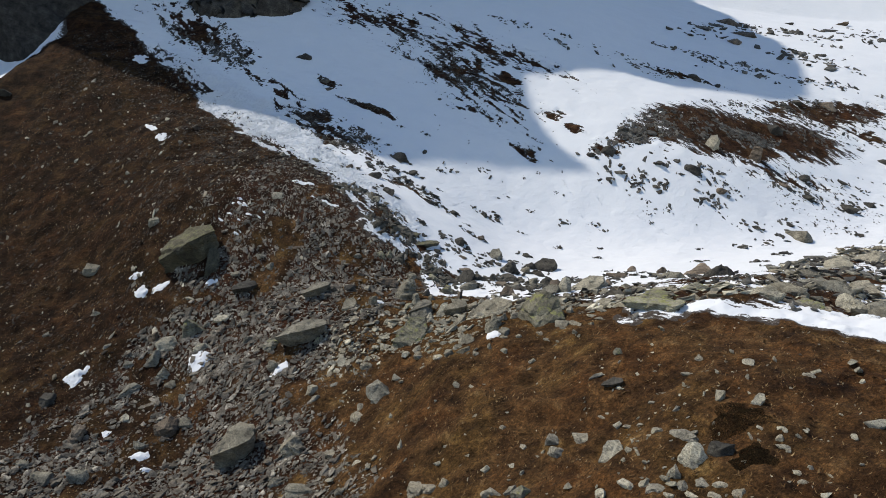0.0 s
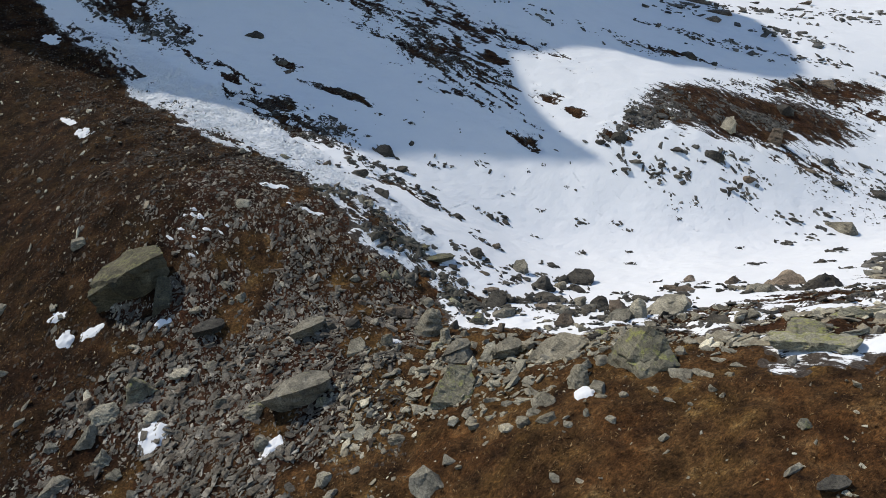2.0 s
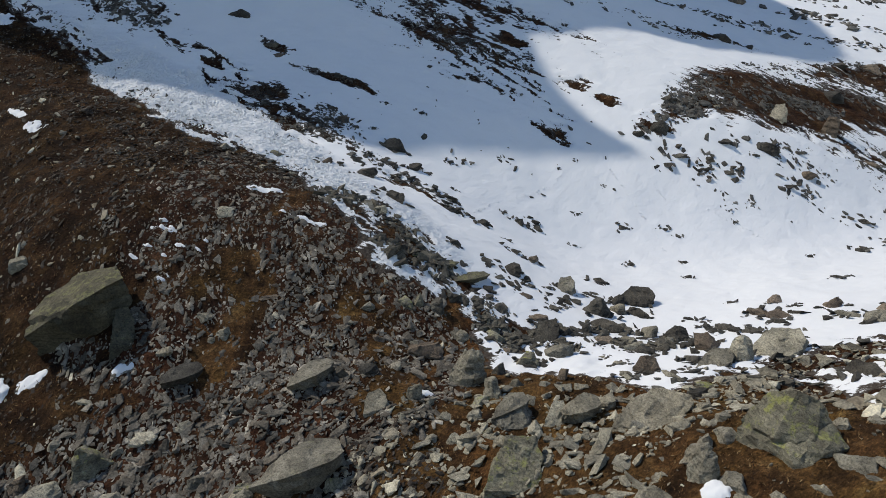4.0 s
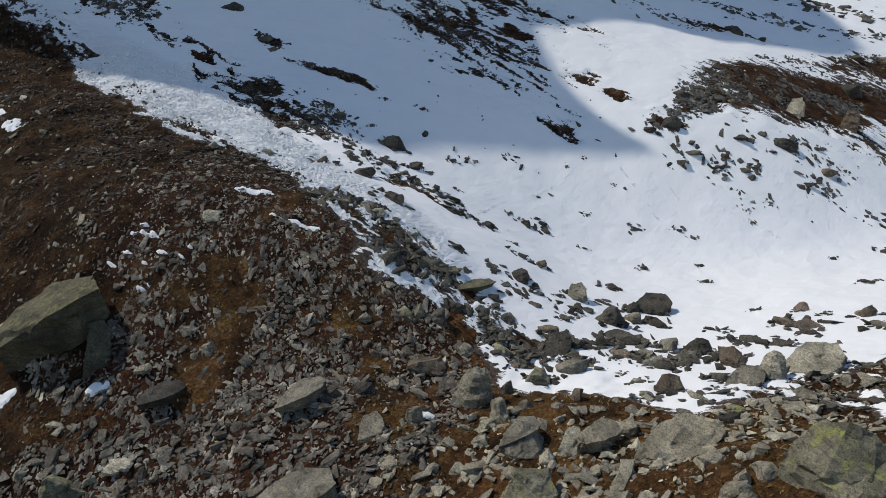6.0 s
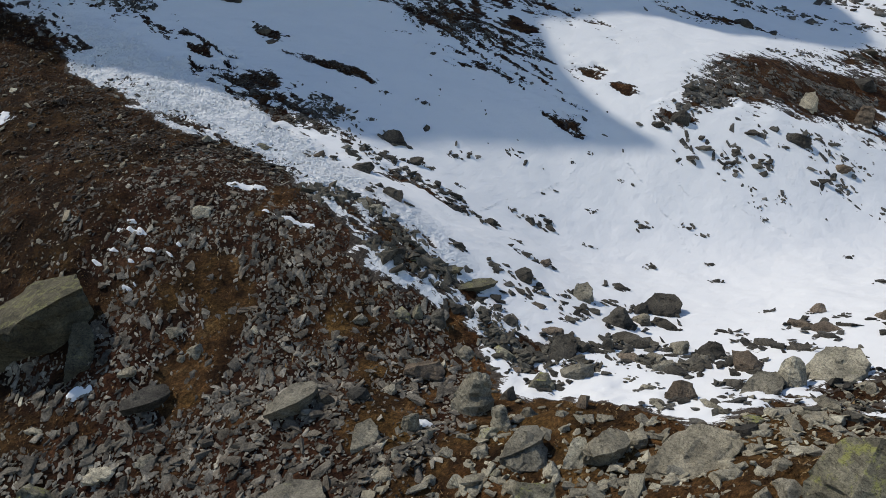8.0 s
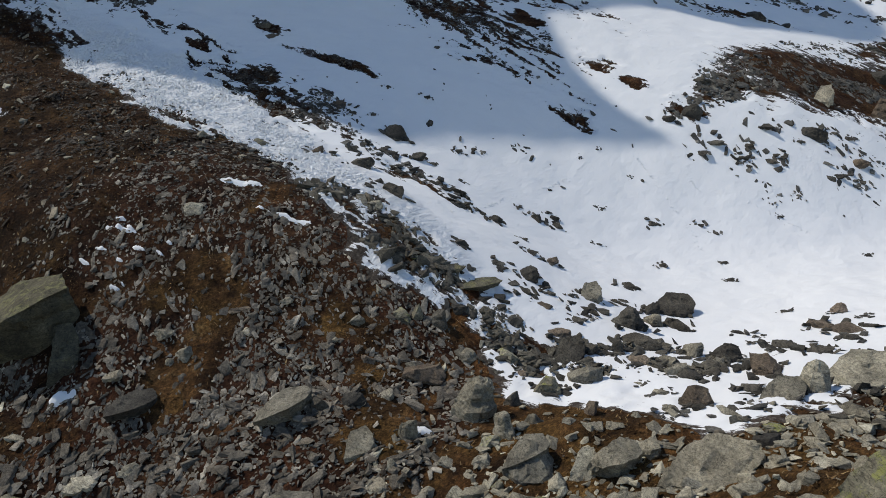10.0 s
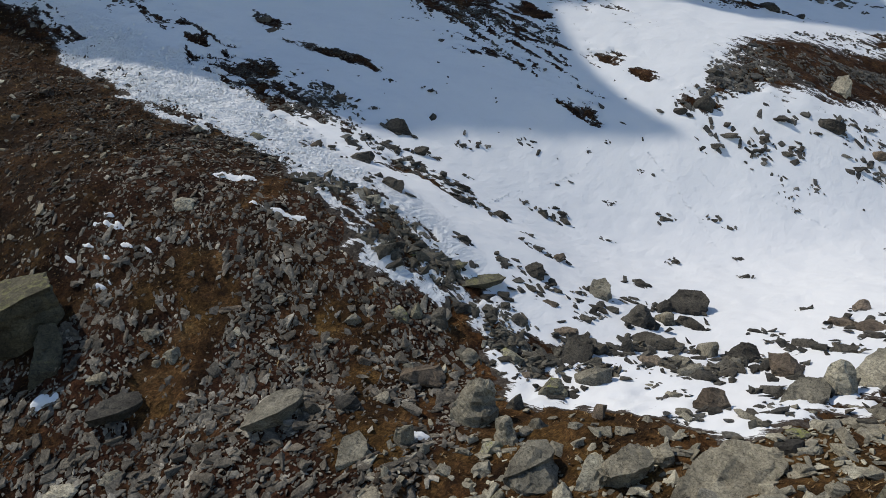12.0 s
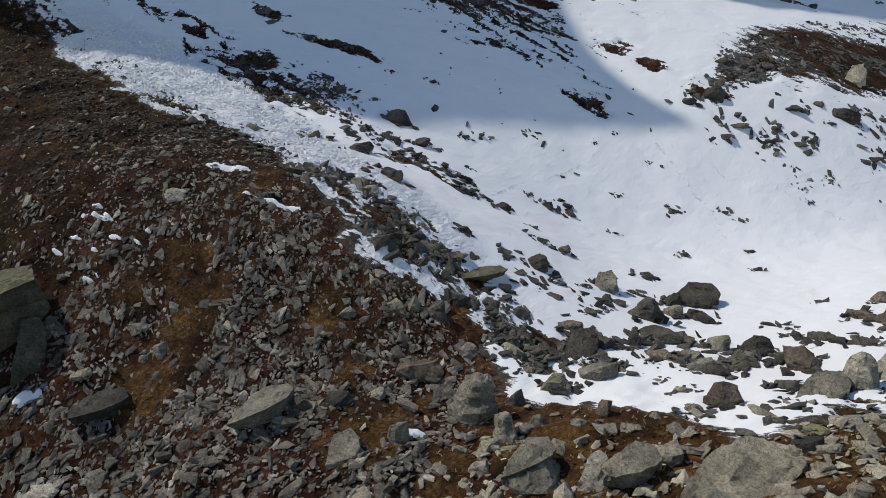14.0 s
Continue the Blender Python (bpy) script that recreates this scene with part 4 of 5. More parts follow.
boulder(-19.23, 77.28, 1.99, 1.59, 0.58, 16, GREY_ROCK, 627)
boulder(-20.83, 88.57, 1.16, 0.93, 0.60, 14, PALE_ROCK, 628)
boulder(-16.66, 88.71, 1.40, 1.12, 0.56, 10, LICHEN_ROCK, 629)
boulder(-12.33, 88.41, 1.67, 1.17, 0.56, 6, BROWN_ROCK, 630)
boulder(-6.32, 95.53, 2.16, 1.73, 1.08, -1, DARK_ROCK, 631, PEAKED)
boulder(-8.08, 78.94, 1.93, 1.06, 0.60, 1, GREY_ROCK, 632)
boulder(-6.72, 92.03, 1.42, 1.14, 0.68, -0, DARK_ROCK, 633)
boulder(-4.56, 92.75, 1.63, 1.14, 0.54, -3, DARK_ROCK, 634)
boulder(-6.85, 81.85, 2.12, 1.49, 0.90, -0, DARK_ROCK, 635)
boulder(-9.00, 87.06, 2.03, 1.12, 0.68, 2, DARK_ROCK, 636)
boulder(-19.78, 114.01, 3.00, 1.65, 0.48, 9, DARK_ROCK, 637)
boulder(-18.58, 111.38, 2.17, 1.20, 0.36, 9, BROWN_ROCK, 638)
boulder(21.81, 104.01, 2.10, 1.47, 0.58, -23, DARK_ROCK, 639)
boulder(24.49, 104.67, 3.67, 2.57, 1.18, -24, DARK_ROCK, 640)
boulder(28.23, 110.06, 2.84, 1.99, 0.94, -25, DARK_ROCK, 641)
boulder(42.18, 109.18, 2.01, 1.61, 1.96, -34, PALE_ROCK, 642, TILTED)
boulder(48.91, 109.03, 2.32, 1.85, 2.60, -37, BROWN_ROCK, 643)
boulder(34.02, 109.13, 1.19, 0.95, 0.62, -29, GREY_ROCK, 644)
boulder(32.01, 103.24, 2.82, 1.55, 0.48, -30, DARK_ROCK, 645)
boulder(36.76, 102.81, 3.14, 2.51, 1.08, -33, DARK_ROCK, 646)
boulder(25.65, 101.42, 2.66, 1.46, 0.44, -26, DARK_ROCK, 647)
boulder(23.83, 100.19, 2.04, 0.81, 0.36, -25, DARK_ROCK, 648)
boulder(40.35, 100.00, 3.14, 2.20, 0.78, -36, BROWN_ROCK, 649)
boulder(29.16, 100.79, 1.77, 0.83, 0.34, -29, DARK_ROCK, 650)
boulder(27.97, 99.55, 1.50, 0.70, 0.30, -29, DARK_ROCK, 651)
boulder(30.49, 99.26, 2.58, 0.74, 0.38, -30, DARK_ROCK, 652)
boulder(31.53, 99.92, 1.66, 0.56, 0.28, -31, DARK_ROCK, 653)
boulder(28.14, 98.71, 1.26, 0.50, 0.22, -29, DARK_ROCK, 654)
boulder(37.11, 98.14, 2.43, 0.70, 0.34, -35, DARK_ROCK, 655)
boulder(40.95, 102.89, 1.57, 0.86, 0.30, -35, DARK_ROCK, 656)
boulder(39.55, 103.18, 1.43, 0.57, 0.24, -34, DARK_ROCK, 657)
boulder(-0.67, 96.36, 1.06, 0.74, 0.38, -6, DARK_ROCK, 658)
boulder(0.82, 97.24, 1.18, 0.34, 0.20, -7, DARK_ROCK, 659)
boulder(5.72, 99.07, 1.13, 0.53, 0.20, -11, DARK_ROCK, 660)
boulder(11.48, 99.60, 0.53, 0.29, 0.10, -16, DARK_ROCK, 661)
boulder(16.04, 97.91, 0.53, 0.25, 0.10, -20, DARK_ROCK, 662)
boulder(13.46, 100.65, 0.76, 0.22, 0.14, -17, DARK_ROCK, 663)
boulder(-1.66, 89.26, 1.80, 0.99, 0.52, -6, DARK_ROCK, 664)
boulder(-1.03, 91.84, 0.90, 0.50, 0.18, -6, DARK_ROCK, 665)
boulder(-1.73, 86.30, 1.54, 1.08, 0.58, -6, DARK_ROCK, 666)
boulder(1.04, 86.60, 1.49, 0.82, 0.50, -9, DARK_ROCK, 667)
boulder(3.92, 91.52, 0.73, 0.25, 0.12, -11, DARK_ROCK, 668)
boulder(5.19, 90.72, 1.18, 0.82, 0.52, -13, DARK_ROCK, 669)
boulder(6.88, 91.68, 1.39, 0.77, 0.32, -14, DARK_ROCK, 670)
boulder(6.93, 90.71, 1.37, 0.75, 0.38, -14, DARK_ROCK, 671)
boulder(12.01, 94.28, 0.79, 0.31, 0.14, -18, DARK_ROCK, 672)
boulder(16.33, 93.18, 1.45, 1.01, 0.38, -22, DARK_ROCK, 673)
boulder(20.70, 92.89, 1.02, 0.56, 0.20, -26, DARK_ROCK, 674)
boulder(21.80, 91.87, 0.82, 0.57, 0.26, -27, DARK_ROCK, 675)
boulder(-2.47, 77.60, 1.09, 0.87, 0.76, -6, DARK_ROCK, 676)
boulder(2.87, 84.57, 0.73, 0.40, 0.26, -11, DARK_ROCK, 677)
boulder(28.63, 93.68, 0.66, 0.46, 0.12, -31, DARK_ROCK, 678)
boulder(10.33, 89.50, 0.83, 0.45, 0.18, -18, DARK_ROCK, 679)
boulder(31.72, 95.81, 0.80, 0.32, 0.14, -33, DARK_ROCK, 680)
boulder(39.43, 97.86, 1.48, 0.81, 0.24, -37, DARK_ROCK, 681)
boulder(47.63, 135.40, 4.11, 2.26, 1.28, -29, DARK_ROCK, 682)
boulder(51.92, 134.03, 1.99, 1.39, 0.66, -31, DARK_ROCK, 683)
boulder(-11.01, 98.88, 1.79, 1.25, 0.70, 4, BROWN_ROCK, 684)
boulder(-2.83, 103.16, 0.96, 0.67, 0.24, -4, DARK_ROCK, 685)
boulder(-6.56, 103.69, 0.75, 0.53, 0.24, -0, DARK_ROCK, 686)
boulder(-0.83, 112.72, 1.34, 0.94, 0.32, -5, DARK_ROCK, 687)
boulder(-8.10, 98.09, 0.69, 0.48, 0.24, 1, DARK_ROCK, 688)
boulder(-3.55, 88.97, 1.11, 0.61, 0.30, -4, DARK_ROCK, 689)
boulder(-4.57, 89.73, 1.12, 0.62, 0.28, -3, DARK_ROCK, 690)
boulder(-3.28, 92.83, 0.82, 0.45, 0.24, -4, DARK_ROCK, 691)
boulder(-5.33, 90.42, 0.96, 0.53, 0.18, -2, DARK_ROCK, 692)
boulder(-7.83, 83.25, 0.83, 0.58, 0.30, 1, DARK_ROCK, 693)
boulder(34.92, 101.59, 0.74, 0.52, 0.16, -32, DARK_ROCK, 694)
boulder(-4.04, 73.35, 0.94, 0.65, 0.28, -5, DARK_ROCK, 695)
boulder(-4.85, 74.50, 1.08, 0.76, 0.42, -3, DARK_ROCK, 696)
boulder(-6.87, 75.18, 1.28, 0.90, 0.44, -0, DARK_ROCK, 697)
boulder(-5.72, 74.85, 0.96, 0.67, 0.20, -2, LICHEN_ROCK, 698)
boulder(-8.36, 75.38, 1.16, 0.81, 0.44, 2, DARK_ROCK, 699)
boulder(-24.45, 69.5, 1.5, 1.5, 2.3, 19, MOSSY_ROCK, 700, TILTED)
boulder(5.17, 57.58, 0.45, 0.32, 0.12, -29, GREY_ROCK, 701)
boulder(1.86, 59.30, 0.69, 0.55, 0.28, -20, GREY_ROCK, 702)
boulder(-0.00, 60.48, 0.70, 0.56, 0.32, -16, GREY_ROCK, 703)
boulder(-0.92, 60.64, 0.84, 0.68, 0.32, -14, GREY_ROCK, 704)
boulder(-4.48, 61.88, 0.82, 0.65, 0.40, -6, GREY_ROCK, 705)
boulder(-5.31, 61.01, 0.94, 0.66, 0.36, -4, GREY_ROCK, 706)
boulder(-6.19, 62.26, 0.73, 0.58, 0.44, -2, GREY_ROCK, 707)
boulder(4.60, 60.80, 0.83, 0.58, 0.14, -25, GREY_ROCK, 708)
boulder(3.09, 61.37, 0.64, 0.45, 0.20, -21, GREY_ROCK, 709)
boulder(0.18, 61.60, 0.72, 0.51, 0.24, -15, GREY_ROCK, 710)
boulder(7.08, 56.56, 0.90, 0.63, 0.42, -34, GREY_ROCK, 711)
boulder(7.95, 56.41, 1.00, 0.70, 0.32, -35, GREY_ROCK, 712)
boulder(6.10, 53.90, 0.82, 0.66, 0.48, -35, GREY_ROCK, 713)
boulder(5.44, 54.03, 0.82, 0.65, 0.38, -34, GREY_ROCK, 714)
boulder(6.58, 57.14, 1.13, 0.79, 0.46, -32, DARK_ROCK, 715)
boulder(12.05, 30.29, 1.32, 1.05, 1.06, -22, PALE_ROCK, 716, PEAKED)
boulder(13.40, 30.15, 1.38, 1.10, 0.92, -24, DARK_ROCK, 717)
boulder(12.27, 32.18, 1.72, 1.21, 0.34, -21, PALE_ROCK, 718)
boulder(8.79, 33.02, 1.27, 1.01, 0.84, -15, PALE_ROCK, 719, TILTED)
boulder(6.38, 35.03, 1.64, 1.15, 0.60, -10, PALE_ROCK, 720)
boulder(7.62, 35.54, 1.27, 0.89, 0.36, -12, PALE_ROCK, 721)
boulder(6.25, 36.11, 0.90, 0.72, 0.38, -10, PALE_ROCK, 722)
boulder(-4.77, 48.88, 2.42, 1.70, 1.04, 6, GREY_ROCK, 723)
boulder(-6.40, 48.92, 0.85, 0.68, 0.42, 7, PALE_ROCK, 724)
boulder(-6.61, 47.75, 1.34, 1.07, 0.74, 8, PALE_ROCK, 725)
boulder(10.03, 38.16, 1.27, 0.89, 0.36, -15, DARK_ROCK, 726, LONG)
boulder(10.32, 37.72, 0.53, 0.37, 0.18, -15, PALE_ROCK, 727)
boulder(8.89, 29.89, 1.29, 0.90, 0.28, -17, PALE_ROCK, 728)
boulder(9.59, 29.71, 0.73, 0.58, 0.24, -18, PALE_ROCK, 729)
boulder(7.53, 30.07, 0.74, 0.59, 0.46, -14, PALE_ROCK, 730)
boulder(10.96, 29.69, 0.79, 0.63, 0.80, -20, PALE_ROCK, 731)
boulder(9.94, 29.09, 1.11, 0.78, 0.32, -19, PALE_ROCK, 732)
boulder(11.09, 29.00, 0.84, 0.67, 0.34, -21, PALE_ROCK, 733)
boulder(12.04, 28.76, 0.95, 0.66, 0.28, -23, PALE_ROCK, 734)
boulder(12.59, 28.24, 0.83, 0.58, 0.36, -24, PALE_ROCK, 735)
boulder(13.08, 27.17, 0.76, 0.60, 0.38, -26, PALE_ROCK, 736)
boulder(11.38, 28.33, 0.72, 0.50, 0.14, -22, PALE_ROCK, 737)
boulder(10.41, 28.50, 0.82, 0.58, 0.20, -20, PALE_ROCK, 738)
boulder(12.08, 27.72, 0.82, 0.57, 0.18, -24, PALE_ROCK, 739)
boulder(-1.80, 36.43, 1.14, 0.91, 0.92, 3, PALE_ROCK, 740)
boulder(-0.82, 36.33, 1.33, 0.93, 0.46, 1, PALE_ROCK, 741)
boulder(-0.02, 35.99, 0.85, 0.68, 0.42, 0, PALE_ROCK, 742)
boulder(2.49, 33.38, 1.35, 0.94, 0.68, -4, PALE_ROCK, 743)
boulder(4.06, 32.02, 1.30, 1.04, 0.88, -7, LICHEN_ROCK, 744)
boulder(3.48, 32.99, 0.91, 0.73, 0.46, -6, PALE_ROCK, 745)
boulder(15.99, 29.40, 0.81, 0.57, 0.16, -29, PALE_ROCK, 746)
boulder(15.89, 29.84, 0.41, 0.33, 0.34, -28, PALE_ROCK, 747)
boulder(16.31, 30.25, 0.30, 0.24, 0.34, -28, PALE_ROCK, 748)
boulder(15.76, 27.80, 0.56, 0.39, 0.12, -30, PALE_ROCK, 749)
boulder(15.61, 26.99, 0.71, 0.39, 0.20, -30, PALE_ROCK, 750)
boulder(16.36, 27.89, 0.40, 0.32, 0.20, -30, PALE_ROCK, 751)
boulder(16.96, 27.28, 0.39, 0.28, 0.10, -32, PALE_ROCK, 752)
boulder(16.09, 32.69, 0.56, 0.44, 0.48, -26, PALE_ROCK, 753, TILTED)
boulder(17.40, 36.91, 1.08, 0.76, 0.32, -25, PALE_ROCK, 754)
boulder(15.18, 38.39, 0.76, 0.60, 0.26, -22, GREY_ROCK, 755)
boulder(15.26, 36.06, 0.30, 0.24, 0.32, -23, PALE_ROCK, 756)
boulder(11.16, 41.92, 0.87, 0.69, 0.40, -15, LICHEN_ROCK, 757)
boulder(19.56, 34.28, 0.59, 0.41, 0.22, -30, PALE_ROCK, 758)
boulder(21.86, 33.43, 0.40, 0.32, 0.24, -33, PALE_ROCK, 759)
boulder(9.04, 36.36, 0.58, 0.41, 0.10, -14, PALE_ROCK, 760)
boulder(10.05, 34.49, 0.75, 0.38, 0.14, -16, PALE_ROCK, 761)
boulder(4.64, 36.37, 0.59, 0.41, 0.22, -7, PALE_ROCK, 762)
boulder(3.87, 35.11, 0.51, 0.41, 0.18, -6, PALE_ROCK, 763)
boulder(3.55, 38.41, 0.47, 0.38, 0.24, -5, PALE_ROCK, 764)
boulder(-2.95, 41.53, 0.41, 0.33, 0.78, 4, PALE_ROCK, 765)
boulder(15.21, 47.53, 4.09, 1.80, 0.50, -18, LICHEN_ROCK, 766, SLAB)
boulder(25.49, 62.13, 3.21, 2.25, 1.36, -22, DARK_ROCK, 767)
boulder(22.41, 64.19, 2.83, 1.56, 0.74, -19, GREY_ROCK, 768)
boulder(19.15, 50.22, 2.67, 1.87, 1.36, -21, LICHEN_ROCK, 769)
boulder(48.64, 92.91, 4.64, 2.55, 1.26, -28, GREY_ROCK, 770)
boulder(43.11, 84.40, 1.97, 1.08, 0.52, -27, DARK_ROCK, 771)
boulder(39.44, 89.04, 1.86, 1.03, 0.46, -24, DARK_ROCK, 772)
boulder(36.70, 78.16, 1.52, 0.84, 0.50, -25, DARK_ROCK, 773)
boulder(43.48, 90.67, 2.09, 0.70, 0.36, -26, DARK_ROCK, 774)
boulder(35.15, 72.16, 1.03, 0.57, 0.34, -26, DARK_ROCK, 775)
boulder(7.88, 51.10, 3.45, 2.76, 1.34, -31, LICHEN_ROCK, 776, PEAKED)
boulder(-2.93, 55.63, 2.74, 2.20, 1.74, -10, LICHEN_ROCK, 777, TILTED)
boulder(-12.76, 58.86, 4.18, 3.34, 1.82, 7, GREY_ROCK, 778, LONG)
boulder(3.74, 50.83, 1.18, 0.94, 1.32, -24, GREY_ROCK, 779, PEAKED)
boulder(4.60, 50.08, 1.45, 1.16, 0.68, -26, GREY_ROCK, 780)
boulder(1.80, 50.91, 1.66, 1.16, 0.60, -21, GREY_ROCK, 781)
boulder(-0.16, 54.71, 1.19, 0.83, 0.24, -15, GREY_ROCK, 782)
boulder(9.66, 48.23, 1.64, 0.47, 0.23, -36, GREY_ROCK, 783)
boulder(1.61, 48.97, 1.39, 0.97, 0.44, -22, GREY_ROCK, 784)
boulder(8.75, 48.16, 0.94, 0.37, 0.16, -35, GREY_ROCK, 785)
boulder(-22.21, 64.42, 1.69, 1.35, 0.40, 18, PALE_ROCK, 786)
boulder(-21.67, 63.15, 1.30, 1.04, 0.56, 18, BROWN_ROCK, 787)
boulder(12.13, 49.95, 1.13, 0.62, 0.24, -38, GREY_ROCK, 788)
boulder(11.20, 49.37, 1.38, 0.40, 0.26, -37, GREY_ROCK, 789)
boulder(11.48, 48.00, 0.97, 0.53, 0.22, -39, GREY_ROCK, 790)
boulder(7.50, 47.29, 0.86, 0.47, 0.16, -34, GREY_ROCK, 791)
boulder(-2.12, 52.23, 0.97, 0.78, 0.38, -13, GREY_ROCK, 792)
boulder(-0.56, 50.05, 1.27, 0.89, 0.32, -17, GREY_ROCK, 793)
boulder(2.34, 47.73, 0.97, 0.68, 0.30, -24, GREY_ROCK, 794)
boulder(4.22, 47.16, 0.73, 0.58, 0.32, -28, GREY_ROCK, 795)
boulder(5.57, 48.92, 0.77, 0.54, 0.22, -29, GREY_ROCK, 796)
boulder(7.10, 48.50, 0.93, 0.51, 0.16, -32, GREY_ROCK, 797)
boulder(-1.33, 52.68, 0.81, 0.65, 0.32, -14, GREY_ROCK, 798)
boulder(1.29, 53.51, 0.94, 0.66, 0.24, -18, GREY_ROCK, 799)
boulder(-3.92, 60.66, 1.28, 0.90, 0.46, -7, GREY_ROCK, 800)
boulder(-2.23, 59.11, 2.16, 1.73, 1.40, -10, GREY_ROCK, 801)
boulder(-5.35, 59.03, 0.81, 0.61, 0.49, -6, GREY_ROCK, 149)
boulder(-6.35, 59.63, 0.77, 0.57, 0.30, -3, GREY_ROCK, 150)
boulder(7.58, 51.64, 3.66, 2.74, 2.28, -39, LICHEN_ROCK, 168, PEAKED)
boulder(4.02, 52.06, 1.45, 1.09, 1.22, -32, GREY_ROCK, 169)
boulder(9.40, 53.05, 1.01, 0.72, 0.38, -40, GREY_ROCK, 194)
boulder(13.84, 59.45, 1.53, 0.78, 0.41, -39, GREY_ROCK, 197)
boulder(4.77, 52.72, 0.93, 0.70, 0.52, -32, GREY_ROCK, 199)
boulder(5.54, 52.65, 1.25, 0.93, 0.70, -34, GREY_ROCK, 200)
boulder(22.62, 69.80, 1.69, 1.27, 0.91, -39, BROWN_ROCK, 218)
boulder(30.47, 79.78, 1.41, 0.60, 0.32, -39, DARK_ROCK, 230)
boulder(-27.1, 71.3, 5.7, 4.4, 3.5, 22, MOSSY_ROCK, 235, LEANING)
boulder(-24.82, 63.27, 2.72, 2.04, 2.74, 22, LICHEN_ROCK, 237)
boulder(-16.01, 59.02, 1.65, 1.24, 0.89, 12, GREY_ROCK, 249)
boulder(-26.73, 62.27, 2.46, 1.85, 1.03, 25, GREY_ROCK, 250)
boulder(-18.47, 60.94, 1.00, 0.75, 0.95, 15, GREY_ROCK, 251)
boulder(-23.40, 63.87, 0.82, 0.62, 0.46, 20, GREY_ROCK, 254)
boulder(-15.50, 59.31, 1.42, 1.06, 0.69, 11, LICHEN_ROCK, 255)
boulder(-11.10, 58.22, 1.36, 1.02, 0.57, 4, LICHEN_ROCK, 256)
boulder(-22.98, 61.44, 1.83, 1.37, 0.88, 21, GREY_ROCK, 257)
boulder(-26.87, 64.46, 1.27, 0.96, 0.59, 24, GREY_ROCK, 263)
boulder(-28.12, 62.73, 1.12, 0.84, 0.82, 27, BROWN_ROCK, 264)
boulder(-32.74, 76.39, 1.90, 1.42, 0.87, 25, GREY_ROCK, 266)
boulder(-23.98, 119.57, 3.37, 2.53, 0.85, 9, DARK_ROCK, 272)
boulder(56.87, 119.80, 3.04, 2.28, 1.70, -34, DARK_ROCK, 290)
boulder(73.32, 134.79, 4.16, 3.12, 1.41, -36, BROWN_ROCK, 291)
boulder(54.66, 103.33, 3.11, 1.53, 0.60, -38, DARK_ROCK, 306)
boulder(63.97, 131.61, 3.02, 2.26, 0.76, -34, DARK_ROCK, 307)
boulder(68.85, 170.62, 5.79, 2.78, 1.09, -28, BROWN_ROCK, 309)
boulder(56.62, 108.34, 3.12, 2.00, 0.63, -38, DARK_ROCK, 314)
boulder(49.06, 96.26, 2.20, 1.05, 0.41, -38, DARK_ROCK, 315)
boulder(43.57, 94.54, 2.61, 1.09, 0.34, -36, DARK_ROCK, 321)
boulder(51.39, 104.44, 2.95, 1.13, 0.45, -37, BROWN_ROCK, 329)
boulder(15.75, 48.78, 4.46, 3.31, 1.01, -18, LICHEN_ROCK, 346)
boulder(11.14, 32.89, 0.87, 0.71, 0.22, -19, GREY_ROCK, 351)
boulder(19.06, 29.30, 0.56, 0.42, 0.28, -33, GREY_ROCK, 354)
boulder(-16.14, 48.08, 3.09, 2.73, 2.71, 19, GREY_ROCK, 367, LONG)
boulder(-11.45, 47.10, 2.10, 1.58, 2.00, 14, PALE_ROCK, 368)
boulder(-23.21, 52.52, 2.06, 1.55, 1.45, 24, BROWN_ROCK, 369)
boulder(-30.65, 52.34, 1.74, 1.31, 1.46, 30, BROWN_ROCK, 370)
boulder(-28.23, 47.55, 2.16, 1.62, 1.36, 31, GREY_ROCK, 371)
boulder(-31.25, 47.93, 2.23, 1.67, 0.93, 33, GREY_ROCK, 372)
boulder(-15.13, 56.17, 1.38, 1.04, 1.37, 15, GREY_ROCK, 374)
boulder(-28.35, 57.93, 2.49, 1.80, 0.94, 26, GREY_ROCK, 375)
boulder(-35.76, 57.36, 2.32, 1.69, 0.71, 32, DARK_ROCK, 376)
boulder(-26.04, 59.21, 1.61, 1.21, 1.35, 24, GREY_ROCK, 377)
boulder(-29.70, 60.43, 1.33, 1.00, 0.77, 26, GREY_ROCK, 378)
boulder(-27.37, 60.47, 1.85, 1.39, 1.31, 24, GREY_ROCK, 379)
boulder(-9.90, 42.31, 2.35, 1.64, 0.86, 13, GREY_ROCK, 380)
boulder(-21.76, 53.04, 1.47, 1.10, 0.92, 22, GREY_ROCK, 381)
boulder(-27.62, 54.24, 1.16, 0.87, 0.75, 27, GREY_ROCK, 382)
boulder(-24.76, 50.94, 1.28, 0.96, 0.92, 26, GREY_ROCK, 383)
boulder(-6.49, 53.70, 1.19, 0.89, 0.48, 7, GREY_ROCK, 385)
boulder(-10.91, 52.34, 1.36, 1.02, 0.71, 12, PALE_ROCK, 386)
boulder(-10.33, 50.92, 1.00, 0.75, 0.42, 11, PALE_ROCK, 387)
boulder(-8.20, 45.00, 1.36, 1.02, 0.63, 10, GREY_ROCK, 388)
boulder(-24.84, 57.94, 1.19, 0.89, 0.56, 23, GREY_ROCK, 389)
boulder(-39.86, 74.56, 3.02, 1.85, 0.97, 28, GREY_ROCK, 390)
boulder(-35.85, 67.26, 1.15, 0.87, 0.58, 28, PALE_ROCK, 391)
boulder(-23.06, 55.88, 0.77, 0.57, 0.64, 22, GREY_ROCK, 392)
